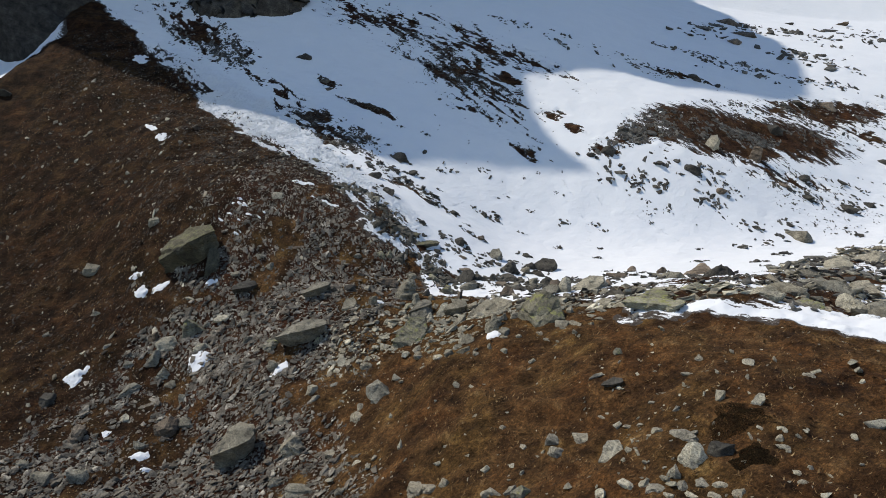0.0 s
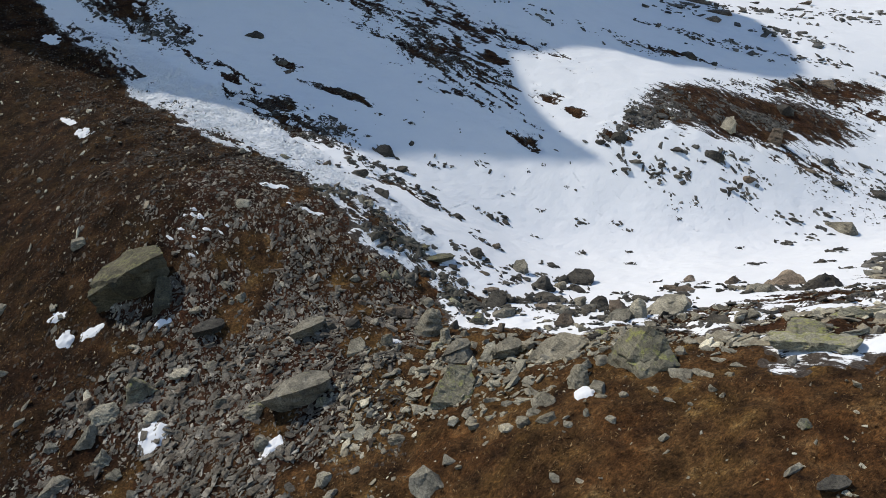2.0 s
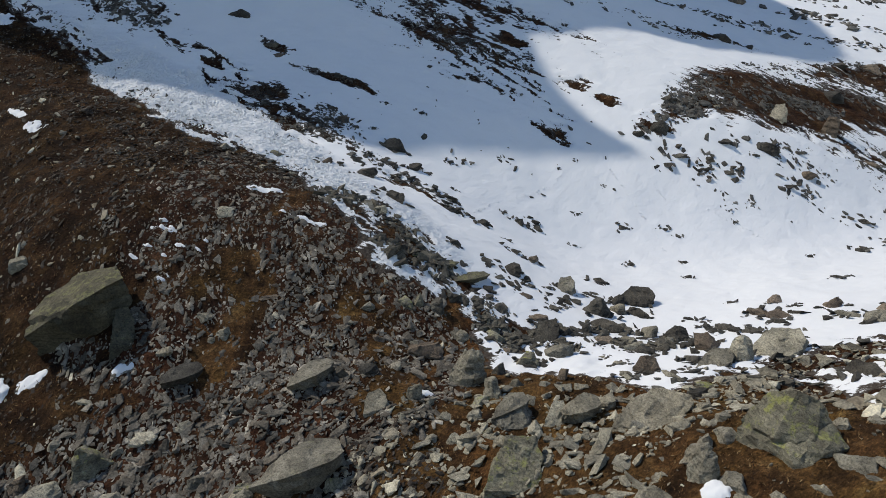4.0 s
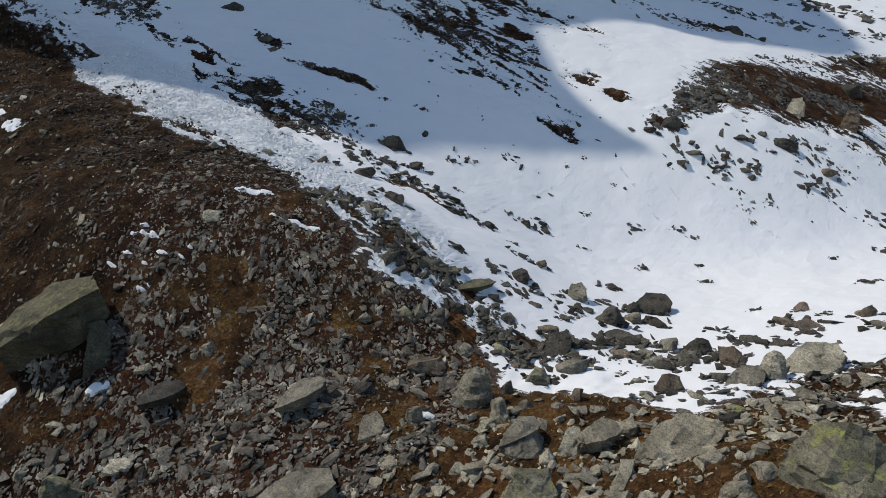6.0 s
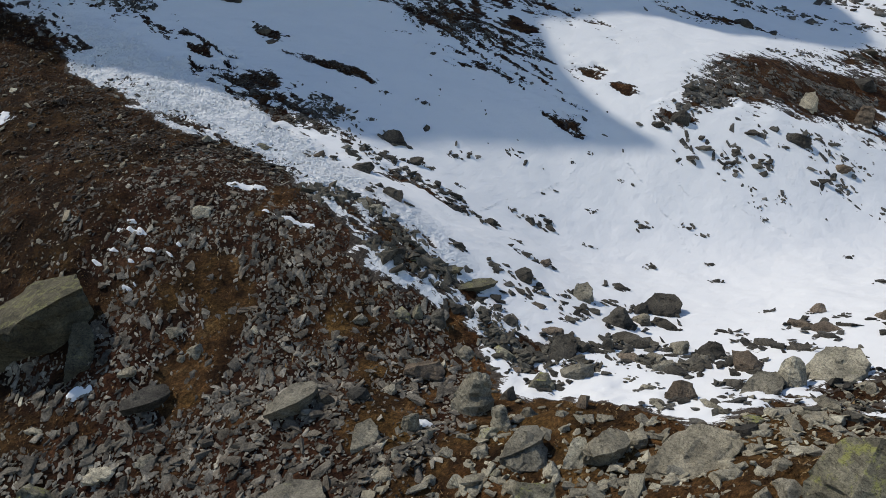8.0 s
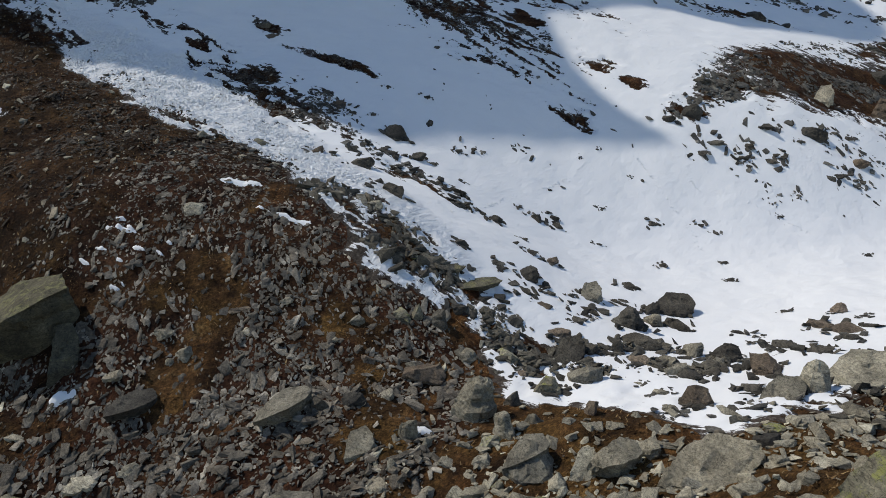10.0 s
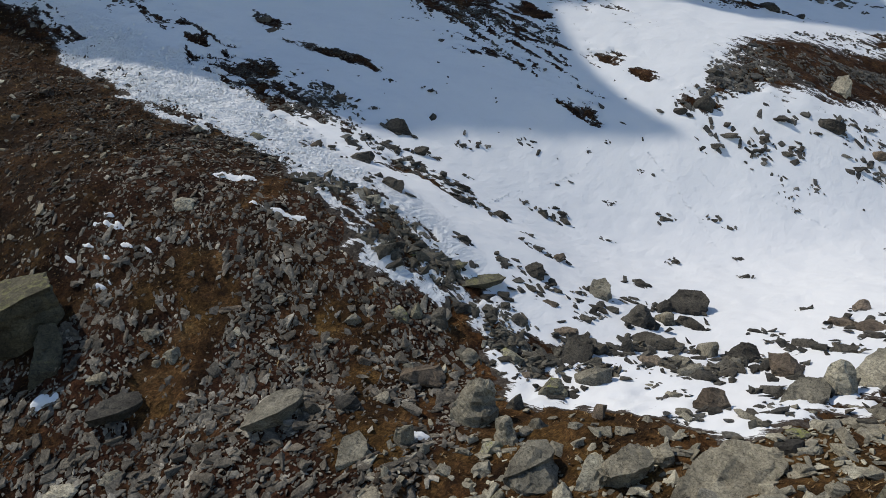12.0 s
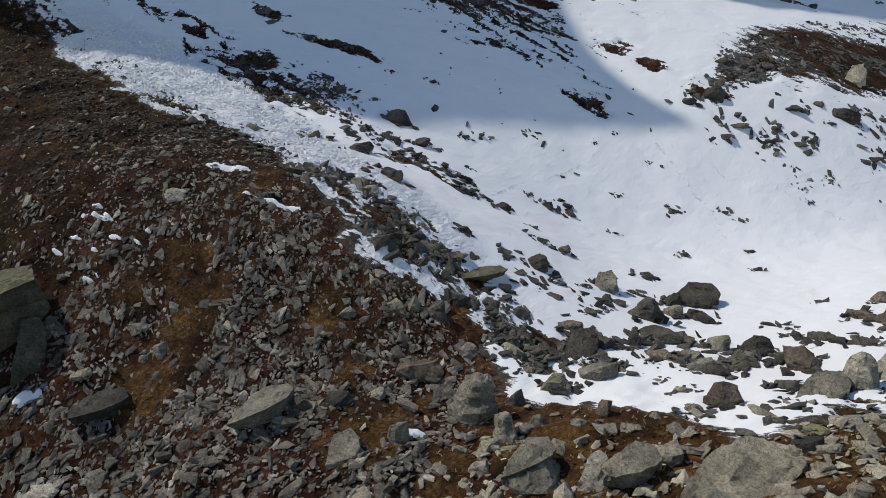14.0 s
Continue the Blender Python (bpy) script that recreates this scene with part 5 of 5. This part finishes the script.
boulder(-33.58, 49.43, 1.16, 0.87, 0.48, 34, GREY_ROCK, 393)
boulder(-13.06, 50.47, 1.35, 1.01, 0.56, 15, GREY_ROCK, 394)
boulder(-6.83, 39.68, 0.96, 0.72, 0.46, 10, GREY_ROCK, 395)
boulder(-12.10, 44.28, 1.24, 0.93, 0.65, 15, GREY_ROCK, 396)
boulder(-67.39, 106.70, 2.65, 1.99, 1.66, 32, DARK_ROCK, 397)
boulder(75.87, 118.95, 3.46, 2.24, 0.70, -33, DARK_ROCK, 398)
boulder(66.48, 133.34, 3.91, 2.36, 0.74, -27, DARK_ROCK, 400)
boulder(121.73, 218.84, 4.99, 3.05, 1.20, -29, BROWN_ROCK, 401)
boulder(103.00, 213.86, 3.06, 2.23, 0.70, -26, DARK_ROCK, 402)
boulder(76.34, 182.10, 6.92, 3.69, 1.45, -23, BROWN_ROCK, 403)
boulder(78.42, 199.08, 8.73, 5.98, 2.35, -21, BROWN_ROCK, 404)
boulder(64.08, 110.99, 3.01, 1.20, 0.47, -30, DARK_ROCK, 406)
boulder(61.03, 102.80, 3.51, 2.25, 0.88, -31, DARK_ROCK, 407)
boulder(65.87, 105.12, 3.65, 1.75, 0.69, -32, DARK_ROCK, 408)
boulder(58.12, 94.47, 1.97, 1.48, 0.62, -32, DARK_ROCK, 409)
boulder(25.53, 66.36, 4.40, 3.30, 1.75, -38, BROWN_ROCK, 410)
boulder(14.79, 56.20, 2.34, 1.70, 0.71, -36, DARK_ROCK, 411)
boulder(16.64, 55.83, 2.13, 1.60, 0.90, -38, GREY_ROCK, 412)
boulder(11.29, 51.24, 0.97, 0.69, 0.36, -36, GREY_ROCK, 415)
boulder(8.95, 48.90, 2.35, 1.00, 0.53, -35, GREY_ROCK, 416)
boulder(0.25, 49.81, 1.09, 0.82, 0.69, -18, GREY_ROCK, 418)
boulder(1.08, 50.13, 1.49, 0.65, 0.34, -20, GREY_ROCK, 422)
boulder(9.78, 51.40, 0.74, 0.55, 0.62, -33, PALE_ROCK, 423)
boulder(3.32, 48.03, 0.47, 0.35, 0.45, -26, GREY_ROCK, 425)
boulder(9.30, 46.51, 0.56, 0.42, 0.31, -38, GREY_ROCK, 427)
boulder(4.56, 49.29, 0.75, 0.51, 0.27, -27, GREY_ROCK, 428)
boulder(-0.04, 52.33, 0.79, 0.47, 0.25, -16, GREY_ROCK, 429)
boulder(21.50, 66.59, 1.92, 0.62, 0.32, -35, GREY_ROCK, 432)
boulder(45.23, 70.26, 4.60, 3.20, 1.50, -33, PALE_ROCK, 433)
boulder(39.26, 65.63, 3.60, 2.60, 1.10, -31, PALE_ROCK, 434)
boulder(33.84, 52.44, 3.80, 2.40, 0.95, -33, PALE_ROCK, 435)
boulder(30.50, 52.15, 4.80, 2.13, 1.12, -30, GREY_ROCK, 436)
boulder(31.13, 57.69, 3.47, 1.85, 0.97, -28, GREY_ROCK, 437)
boulder(30.47, 45.98, 4.38, 2.73, 1.43, -34, GREY_ROCK, 438)
boulder(29.86, 48.61, 4.05, 2.02, 1.06, -32, GREY_ROCK, 439)
boulder(25.85, 50.02, 3.50, 1.60, 0.84, -27, GREY_ROCK, 440)
boulder(25.90, 46.08, 3.76, 1.51, 0.79, -29, LICHEN_ROCK, 441)
boulder(22.95, 47.52, 2.81, 1.50, 0.79, -26, GREY_ROCK, 442)

# ---- crag and outcrops at the head of the slope ----
def crag(x, y, wide, deep, high, turn, seed):
    rng = np.random.default_rng(seed)
    u, v = np.meshgrid(np.linspace(-0.5, 0.5, 70), np.linspace(0, 1, 46))
    face = v * 0.35 + 0.10 * rough(u * wide, v * high, wide * 0.16, seed, 5)
    ridge = 1 - 0.5 * np.abs(2 * u) ** 2.2 + 0.16 * rough(u * wide, u * 0, wide * 0.12, seed + 3, 4)
    c, s = math.cos(radians(turn)), math.sin(radians(turn))
    a, b = u * wide + 0.06 * wide * rough(v * high, u * wide, 5, seed + 7, 3), face * deep
    z0 = float(lie(np.array([x]), np.array([y]))[0])
    ob = sheet("crag", x + c * a - s * b, y + s * a + c * b, z0 - 4 + v * ridge * high, CLIFF_ROCK)
    solid = ob.modifiers.new("thickness", "SOLIDIFY")
    solid.thickness, solid.offset = deep * 0.5, 1.0
    return tagged(ob, "dark fractured rock crag above a snowy gully", "rock face")


crag(-100, 140, 60, 22, 40, 36, 5)
crag(-36.5, 134, 14, 8, 12, 12, 9)


# ---- loose stones, turf and small growth ----
def scree_share(x, y):
    return smooth(inside(x, y, SCREE) + 2.5 * rough(x, y, 5, 61, 3), -1.5, 1.5) * (1 - 0.85 * smooth(rough(x, y, 4.0, 63, 4), 0.25, 0.6))


x, y, rng = sown(122000, 11, -48, 0, 14, 95)
ok = rng.uniform(0, 1, len(x)) < scree_share(x, y) * smooth(y + 6 * rough(x, y, 7, 68, 3), 16, 38) * (1 - 0.15 * smooth(y, 62, 76)) * smooth(-snow_depth(x, y), -0.02, 0.05)
x, y = x[ok], y[ok]
strew("scree", x, y, sizes(rng, len(x), 0.125, 0.8, 2.6) * (1 - 0.3 * smooth(y, 64, 80)), SCREE_ROCK, "loose grey schist slabs and chips covering the slope", 12, flat=0.30, lean=0.24, shapes=CHIPS, single=(-32, -4, 44, 72))

# small stones among the heath, thicker towards the crest
x, y, rng = sown(130000, 13, -62, -6, 52, 122)
w = (0.16 + 0.50 * smooth(inside(x, y, SNOWFIELD), -18, -2)) * (0.3 + smooth(rough(x, y, 2.5, 94, 3), -0.3, 0.5)) * (snow_depth(x, y) < 0.0) * (inside(x, y, SCREE) < 1.0) * (1 - 0.6 * smooth(-x, 30, 42))
ok = rng.uniform(0, 1, len(x)) < w
x, y = x[ok], y[ok]
strew("heath_stones", x, y, sizes(rng, len(x), 0.12, 0.55, 2.9), HEATH_STONE, "small dark stones among brown heath", 14, flat=0.32, shapes=CHIPS)

# stones in the grass, thicker near the scree, along the moraine and on the near knoll
x, y, rng = sown(27500, 15, -60, 34, 14, 112)
w = 0.24 + 0.45 * smooth(inside(x, y, SCREE), -7, 0) + 0.75 * smooth(oval(x, y, 8, 57, 16, 6, 5), 0, 0.5) + 0.8 * smooth(oval(x, y, 11, 32, 8, 5, -15) + 0.4 * rough(x, y, 2.5, 91, 2), 0.1, 0.7)
w = w * (0.45 + 0.9 * smooth(rough(x, y, 2.2, 93, 3), -0.2, 0.8)) * (snow_depth(x, y) < 0.0) * (inside(x, y, SCREE) < 1.0)
ok = rng.uniform(0, 1, len(x)) < w
x, y = x[ok], y[ok]
strew("turf_stones", x, y, sizes(rng, len(x), 0.10, 0.8, 2.5), TURF_STONE, "scattered grey stones lying in dead brown turf", 16, flat=0.45, single=(-12, 24, 26, 56))


def snow_stones(count, seed, cx, cy, rx, ry, turn, low, high, clump=2.5, power=2.2):
    """Plan points in an oval, gathered in clumps."""
    rng = np.random.default_rng(seed)
    a, d = rng.uniform(0, 2 * np.pi, count * 4), np.sqrt(rng.uniform(0, 1, count * 4))
    u, v = rx * d * np.cos(a), ry * d * np.sin(a)
    c, s = math.cos(radians(turn)), math.sin(radians(turn))
    x, y = cx + c * u - s * v, cy + s * u + c * v
    p, q = along(x, y)
    keep = np.argsort(-(rough(p / 2, q, clump, seed, 3) + rng.uniform(-0.6, 0.6, len(x)) + 0.4 * (1 - d)))[:count]
    return x[keep], y[keep], sizes(rng, count, low, high, power)


litter = np.random.default_rng(301)
lx, ly, lw = (np.repeat([v[k] for v in LITTER], 8) for k in range(3))
la, ld = litter.uniform(0, 6.28, len(lx)), litter.uniform(0.4, 0.85, len(lx)) * lw
beds = [
    (lx + ld * np.cos(la), ly + 0.6 * ld * np.sin(la), np.clip(lw * litter.uniform(0.12, 0.45, len(lx)), 0.08, 0.8)),
    snow_stones(300, 201, 50, 101, 24, 8, 12, 0.15, 0.55),
    snow_stones(2000, 202, 43, 114.5, 17, 5.0, 21, 0.15, 0.85, 4),
    snow_stones(420, 224, 31, 109, 7, 2.2, 28, 0.2, 1.1, 3),
    snow_stones(800, 203, 66, 126, 28, 8, 20, 0.2, 0.9, 4),
    snow_stones(300, 204, 62, 106, 16, 7, 12, 0.15, 0.7),
    snow_stones(420, 205, 50, 72, 18, 9, 30, 0.3, 1.8, 4),
    snow_stones(180, 206, 34, 60, 14, 6, 20, 0.25, 1.3),
    snow_stones(1100, 207, 0.7, 121, 15, 5.5, -44, 0.14, 0.6),
    snow_stones(700, 208, -15.8, 99.2, 8.6, 3.6, -41, 0.13, 0.6),
    snow_stones(900, 209, -42.3, 123.7, 13.3, 4.3, -38, 0.14, 0.8),
    snow_stones(150, 210, -5.1, 88.9, 6.7, 3.1, -37, 0.25, 1.1),
    snow_stones(220, 222, -38.2, 108.4, 16.0, 3.2, -44, 0.14, 0.6),
    snow_stones(260, 223, -19.8, 89.5, 9.7, 2.4, -45, 0.14, 0.6),
    snow_stones(420, 216, 110, 185, 60, 26, 20, 0.6, 3.0, 9),
    snow_stones(220, 217, 62, 147, 30, 6, -12, 0.4, 1.8, 4),
    snow_stones(150, 218, 30, 137, 26, 4, -12, 0.3, 1.2, 4),
    snow_stones(35, 219, 0, 104, 28, 12, -10, 0.2, 0.9, 5),
    ]
x, y, size = (np.concatenate([b[k] for b in beds]) for k in range(3))
strew("snow_stones", x, y, size, SNOW_STONE, "dark stones showing through the old snow", 18, flat=0.32, sink=0.3, on=surface, single=(-10, 30, 60, 100))

# the stony edge of the knoll, and slabs on the bank beyond it
x, y, rng = sown(6000, 25, -14, 26, 46, 66)
w = smooth(oval(x, y, 5, 57.5, 17, 5.5, 3) + 0.35 * rough(x, y, 2.4, 97, 3), 0.0, 0.55) * (snow_depth(x, y) < 0.0) * (inside(x, y, SCREE) < 1.0)
ok = rng.uniform(0, 1, len(x)) < w
x, y = x[ok], y[ok]
strew("knoll_stones", x, y, sizes(rng, len(x), 0.18, 0.95, 2.3), TURF_STONE, "flat grey schist slabs strewn over the grassy knoll", 26, flat=0.3, single=(-8, 22, 48, 64))
beds = [
    snow_stones(620, 231, 48, 70, 18, 8, 30, 0.4, 2.4, 3),
    snow_stones(260, 232, 62, 84, 16, 7, 25, 0.5, 2.4, 4),
    snow_stones(150, 233, 36, 57, 11, 4, 20, 0.4, 1.8, 3),
    snow_stones(300, 234, 18, 51, 8, 3.4, -20, 0.3, 1.6, 2),
    snow_stones(160, 235, 29, 49, 9, 4.5, -10, 0.35, 1.9, 2.5),
]
x, y, size = (np.concatenate([b[k] for b in beds]) for k in range(3))
strew("bank_slabs", x, y, size, TURF_STONE, "pale grey rock slabs on the bank beyond the knoll", 28, flat=0.28, sink=0.4, on=surface)
beds = [
    snow_stones(80, 213, 9, 67, 12, 3.0, -3, 0.2, 0.8, 1.8),
    snow_stones(70, 214, 15, 58.5, 10, 2.8, 3, 0.25, 0.9, 1.8),
    snow_stones(430, 211, -6.8, 75.8, 8.5, 1.9, -45, 0.2, 1.1, 1.8),
    snow_stones(150, 225, 8.5, 67.9, 2.6, 2.2, -30, 0.25, 1.1, 1.5),
    snow_stones(90, 226, 4.8, 70.3, 3.6, 0.9, 9, 0.25, 0.9, 1.5),
    snow_stones(300, 212, -0.3, 69.6, 5.5, 2.0, -22, 0.2, 1.0, 1.8),
    snow_stones(90, 221, 27, 57, 9, 4.0, 10, 0.25, 1.0, 1.8),
]
x, y, size = (np.concatenate([b[k] for b in beds]) for k in range(3))
strew("moraine_stones", x, y, size, MORAINE_ROCK, "grey schist blocks heaped along the edge of the snow", 22, flat=0.38, sink=0.3, on=surface, single=(-8, 24, 54, 80))


# broken crust over the wind-packed drift below the crest
x, y, rng = sown(110000, 29, -58, -4, 78, 124)
w = smooth(oval(x, y, -23.0, 95.0, 30.7, 6.2, -48) + 0.25 * rough(x, y, 3.0, 98, 3), 0.1, 0.7) * (snow_depth(x, y) > 0.03)
ok = rng.uniform(0, 1, len(x)) < w
x, y = x[ok], y[ok]
strew("snow_clods", x, y, sizes(rng, len(x), 0.09, 0.34, 2.2), SNOW, "broken clods and crust of wind-packed snow", 30, flat=0.6, sink=0.4, shapes=CHIPS, category="snow clods", lean=0.7, on=surface)


# lines of trodden and slid snow across the basin
TRACKS = [[(13.2, 101.4), (12.4, 99.5), (10.4, 97.5), (6.7, 95.0), (3.1, 92.3), (0.1, 88.0), (-2.8, 83.0)],
          [(17.0, 100.7), (17.9, 98.5), (18.7, 96.2), (19.7, 92.3), (19.4, 89.7)],
          [(21.3, 100.1), (21.7, 97.9), (22.3, 96.3)],
          [(26.4, 95.2), (29.1, 93.1), (31.9, 89.8)]]
rng, tx, ty = np.random.default_rng(33), [], []
for line in TRACKS:
    for (ax, ay), (bx, by) in zip(line, line[1:]):
        k = rng.uniform(0, 1, int(7 * math.hypot(bx - ax, by - ay)))
        tx.append(ax + k * (bx - ax) + rng.normal(0, 0.10, len(k)))
        ty.append(ay + k * (by - ay) + rng.normal(0, 0.10, len(k)))
tx, ty = np.concatenate(tx), np.concatenate(ty)
strew("snow_tracks", tx, ty, rng.uniform(0.08, 0.2, len(tx)), SNOW, "faint trodden and slid tracks in the snow", 34, flat=0.5, sink=0.4, shapes=CHIPS, category="snow tracks", on=surface)


def tufts(name, x, y, size, mat, label, seed, blades=3):
    """Clumps of bent dead blades in one mesh."""
    rng = np.random.default_rng(seed)
    n = len(x)
    z = top(x, y)
    a = rng.uniform(0, 2 * np.pi, (n, blades))
    lean = rng.uniform(0.4, 1.1, (n, blades)) * size[:, None]
    tall = rng.uniform(0.15, 0.5, (n, blades)) * size[:, None]
    half = rng.uniform(0.12, 0.25, (n, blades)) * size[:, None]
    ca, sa = np.cos(a), np.sin(a)
    bx, by = x[:, None] + ca * 0.1 * size[:, None], y[:, None] + sa * 0.1 * size[:, None]
    dx, dy = slope_at(x, y)
    left = np.stack([bx - sa * half, by + ca * half, z[:, None] - 0.03 + 0 * bx], -1)
    right = np.stack([bx + sa * half, by - ca * half, z[:, None] - 0.03 + 0 * bx], -1)
    tip = np.stack([bx + ca * lean, by + sa * lean, z[:, None] + tall + ca * lean * dx[:, None] + sa * lean * dy[:, None]], -1)
    verts = np.stack([left, right, tip], 2).reshape(-1, 3)
    ob = heap(name, verts, np.arange(len(verts)).reshape(-1, 3), mat)
    return tagged(ob, label, "grass", kind="stuff")


x, y, rng = sown(152000, 19, -62, 34, 18, 112)
w = (1 - 0.9 * scree_share(x, y)) * (snow_depth(x, y) < -0.02) * (0.35 + 0.65 * smooth(rough(x, y, 1.8, 95, 3), -0.3, 0.5))
ok = rng.uniform(0, 1, len(x)) < w
x, y = x[ok], y[ok]
tufts("dead_grass", x, y, rng.uniform(0.10, 0.26, len(x)), BLADES, "matted tufts of dead rust-brown mountain grass", 20)


# ---- dark heath shrubs on the near knoll ----
def shrub(x, y, wide, high, seed):
    rng = np.random.default_rng(seed)
    count = 11000
    a, d = rng.uniform(0, 2 * np.pi, count), np.sqrt(rng.uniform(0, 1, count))
    reach = 1 + 0.22 * np.sin(3 * a + seed) + 0.12 * np.sin(7 * a)
    px, py = x + wide / 2 * d * reach * np.cos(a), y + wide / 2.4 * d * reach * np.sin(a)
    pz = top(px, py) + high * (1 - d**2) * rng.uniform(0.3, 1.0, count)
    tri = rng.normal(0, 0.018, (count, 3, 3)) + np.stack([px, py, pz], 1)[:, None, :]
    ob = heap("heath_shrub", tri.reshape(-1, 3), np.arange(count * 3).reshape(-1, 3), SPRIGS)
    return tagged(ob, "low dark brown heath shrub in dead grass", "shrub", "heath shrubs")


shrub(14.7, 31.9, 2.6, 0.28, 3)
shrub(14.4, 29.2, 1.8, 0.22, 4)


# ---- left-over snow patches on the brown slopes ----
def snow_patch(cx, cy, rx, ry, turn=0.0):
    reach, count = 2.2 * max(rx, ry), 64 if max(rx, ry) > 0.6 else 36
    x, y = np.meshgrid(np.linspace(cx - reach, cx + reach, count), np.linspace(cy - reach, cy + reach, count))
    px, py = x.ravel(), y.ravel()
    c = oval(px, py, cx, cy, rx, ry, turn) * 1.6 + 0.6 * rough(px, py, 0.7, 41, 5) - 0.15
    d = 0.24 * np.clip(c, -0.5, 0.6)
    ob = sheet("snow_patch", x, y, (top(px, py) + d).reshape(x.shape), SNOW, [("thin", np.clip(0.8 - 1.6 * c, 0, 1.3))], keep=d > -0.12)
    return tagged(ob, "small ragged patch of old snow on brown ground", "snow patch", "snow patches on the slope")


snow_patch(-23.0, 59.9, 1.2, 0.9, -30)
snow_patch(-14.4, 55.8, 1.0, 0.45, 35)
snow_patch(-34.7, 59.8, 1.3, 0.7, 50)
snow_patch(-33.3, 71.2, 0.9, 0.5)
snow_patch(-31.9, 69.0, 0.8, 0.6, 40)
snow_patch(-29.6, 69.0, 1.1, 0.5, 10)
snow_patch(-49.8, 115.6, 1.3, 0.9, -30)
snow_patch(-38.4, 93.6, 1.0, 0.8, -20)
snow_patch(-41.1, 97.0, 1.8, 0.35, -40)
snow_patch(-16.5, 80.0, 1.4, 0.24, -10)
snow_patch(-13.7, 76.8, 1.6, 0.22, -15)
snow_patch(-23.1, 76.0, 1.0, 0.16, -15)
snow_patch(-24.0, 68.0, 0.6, 0.25, 20)
snow_patch(-6.2, 63.2, 0.45, 0.3)
snow_patch(3.8, 49.9, 0.6, 0.5)
snow_patch(-24.4, 49.7, 0.8, 0.45)
snow_patch(-23.2, 48.4, 0.6, 0.3)
snow_patch(-28.5, 52.7, 0.4, 0.5)
# flecks between the stones uphill of the great boulder
flecks = random.Random(61)
for _ in range(10):
    snow_patch(flecks.uniform(-25.0, -18.5), flecks.uniform(72.8, 76.5), flecks.uniform(0.3, 0.5), flecks.uniform(0.07, 0.11), flecks.uniform(-35, 5))
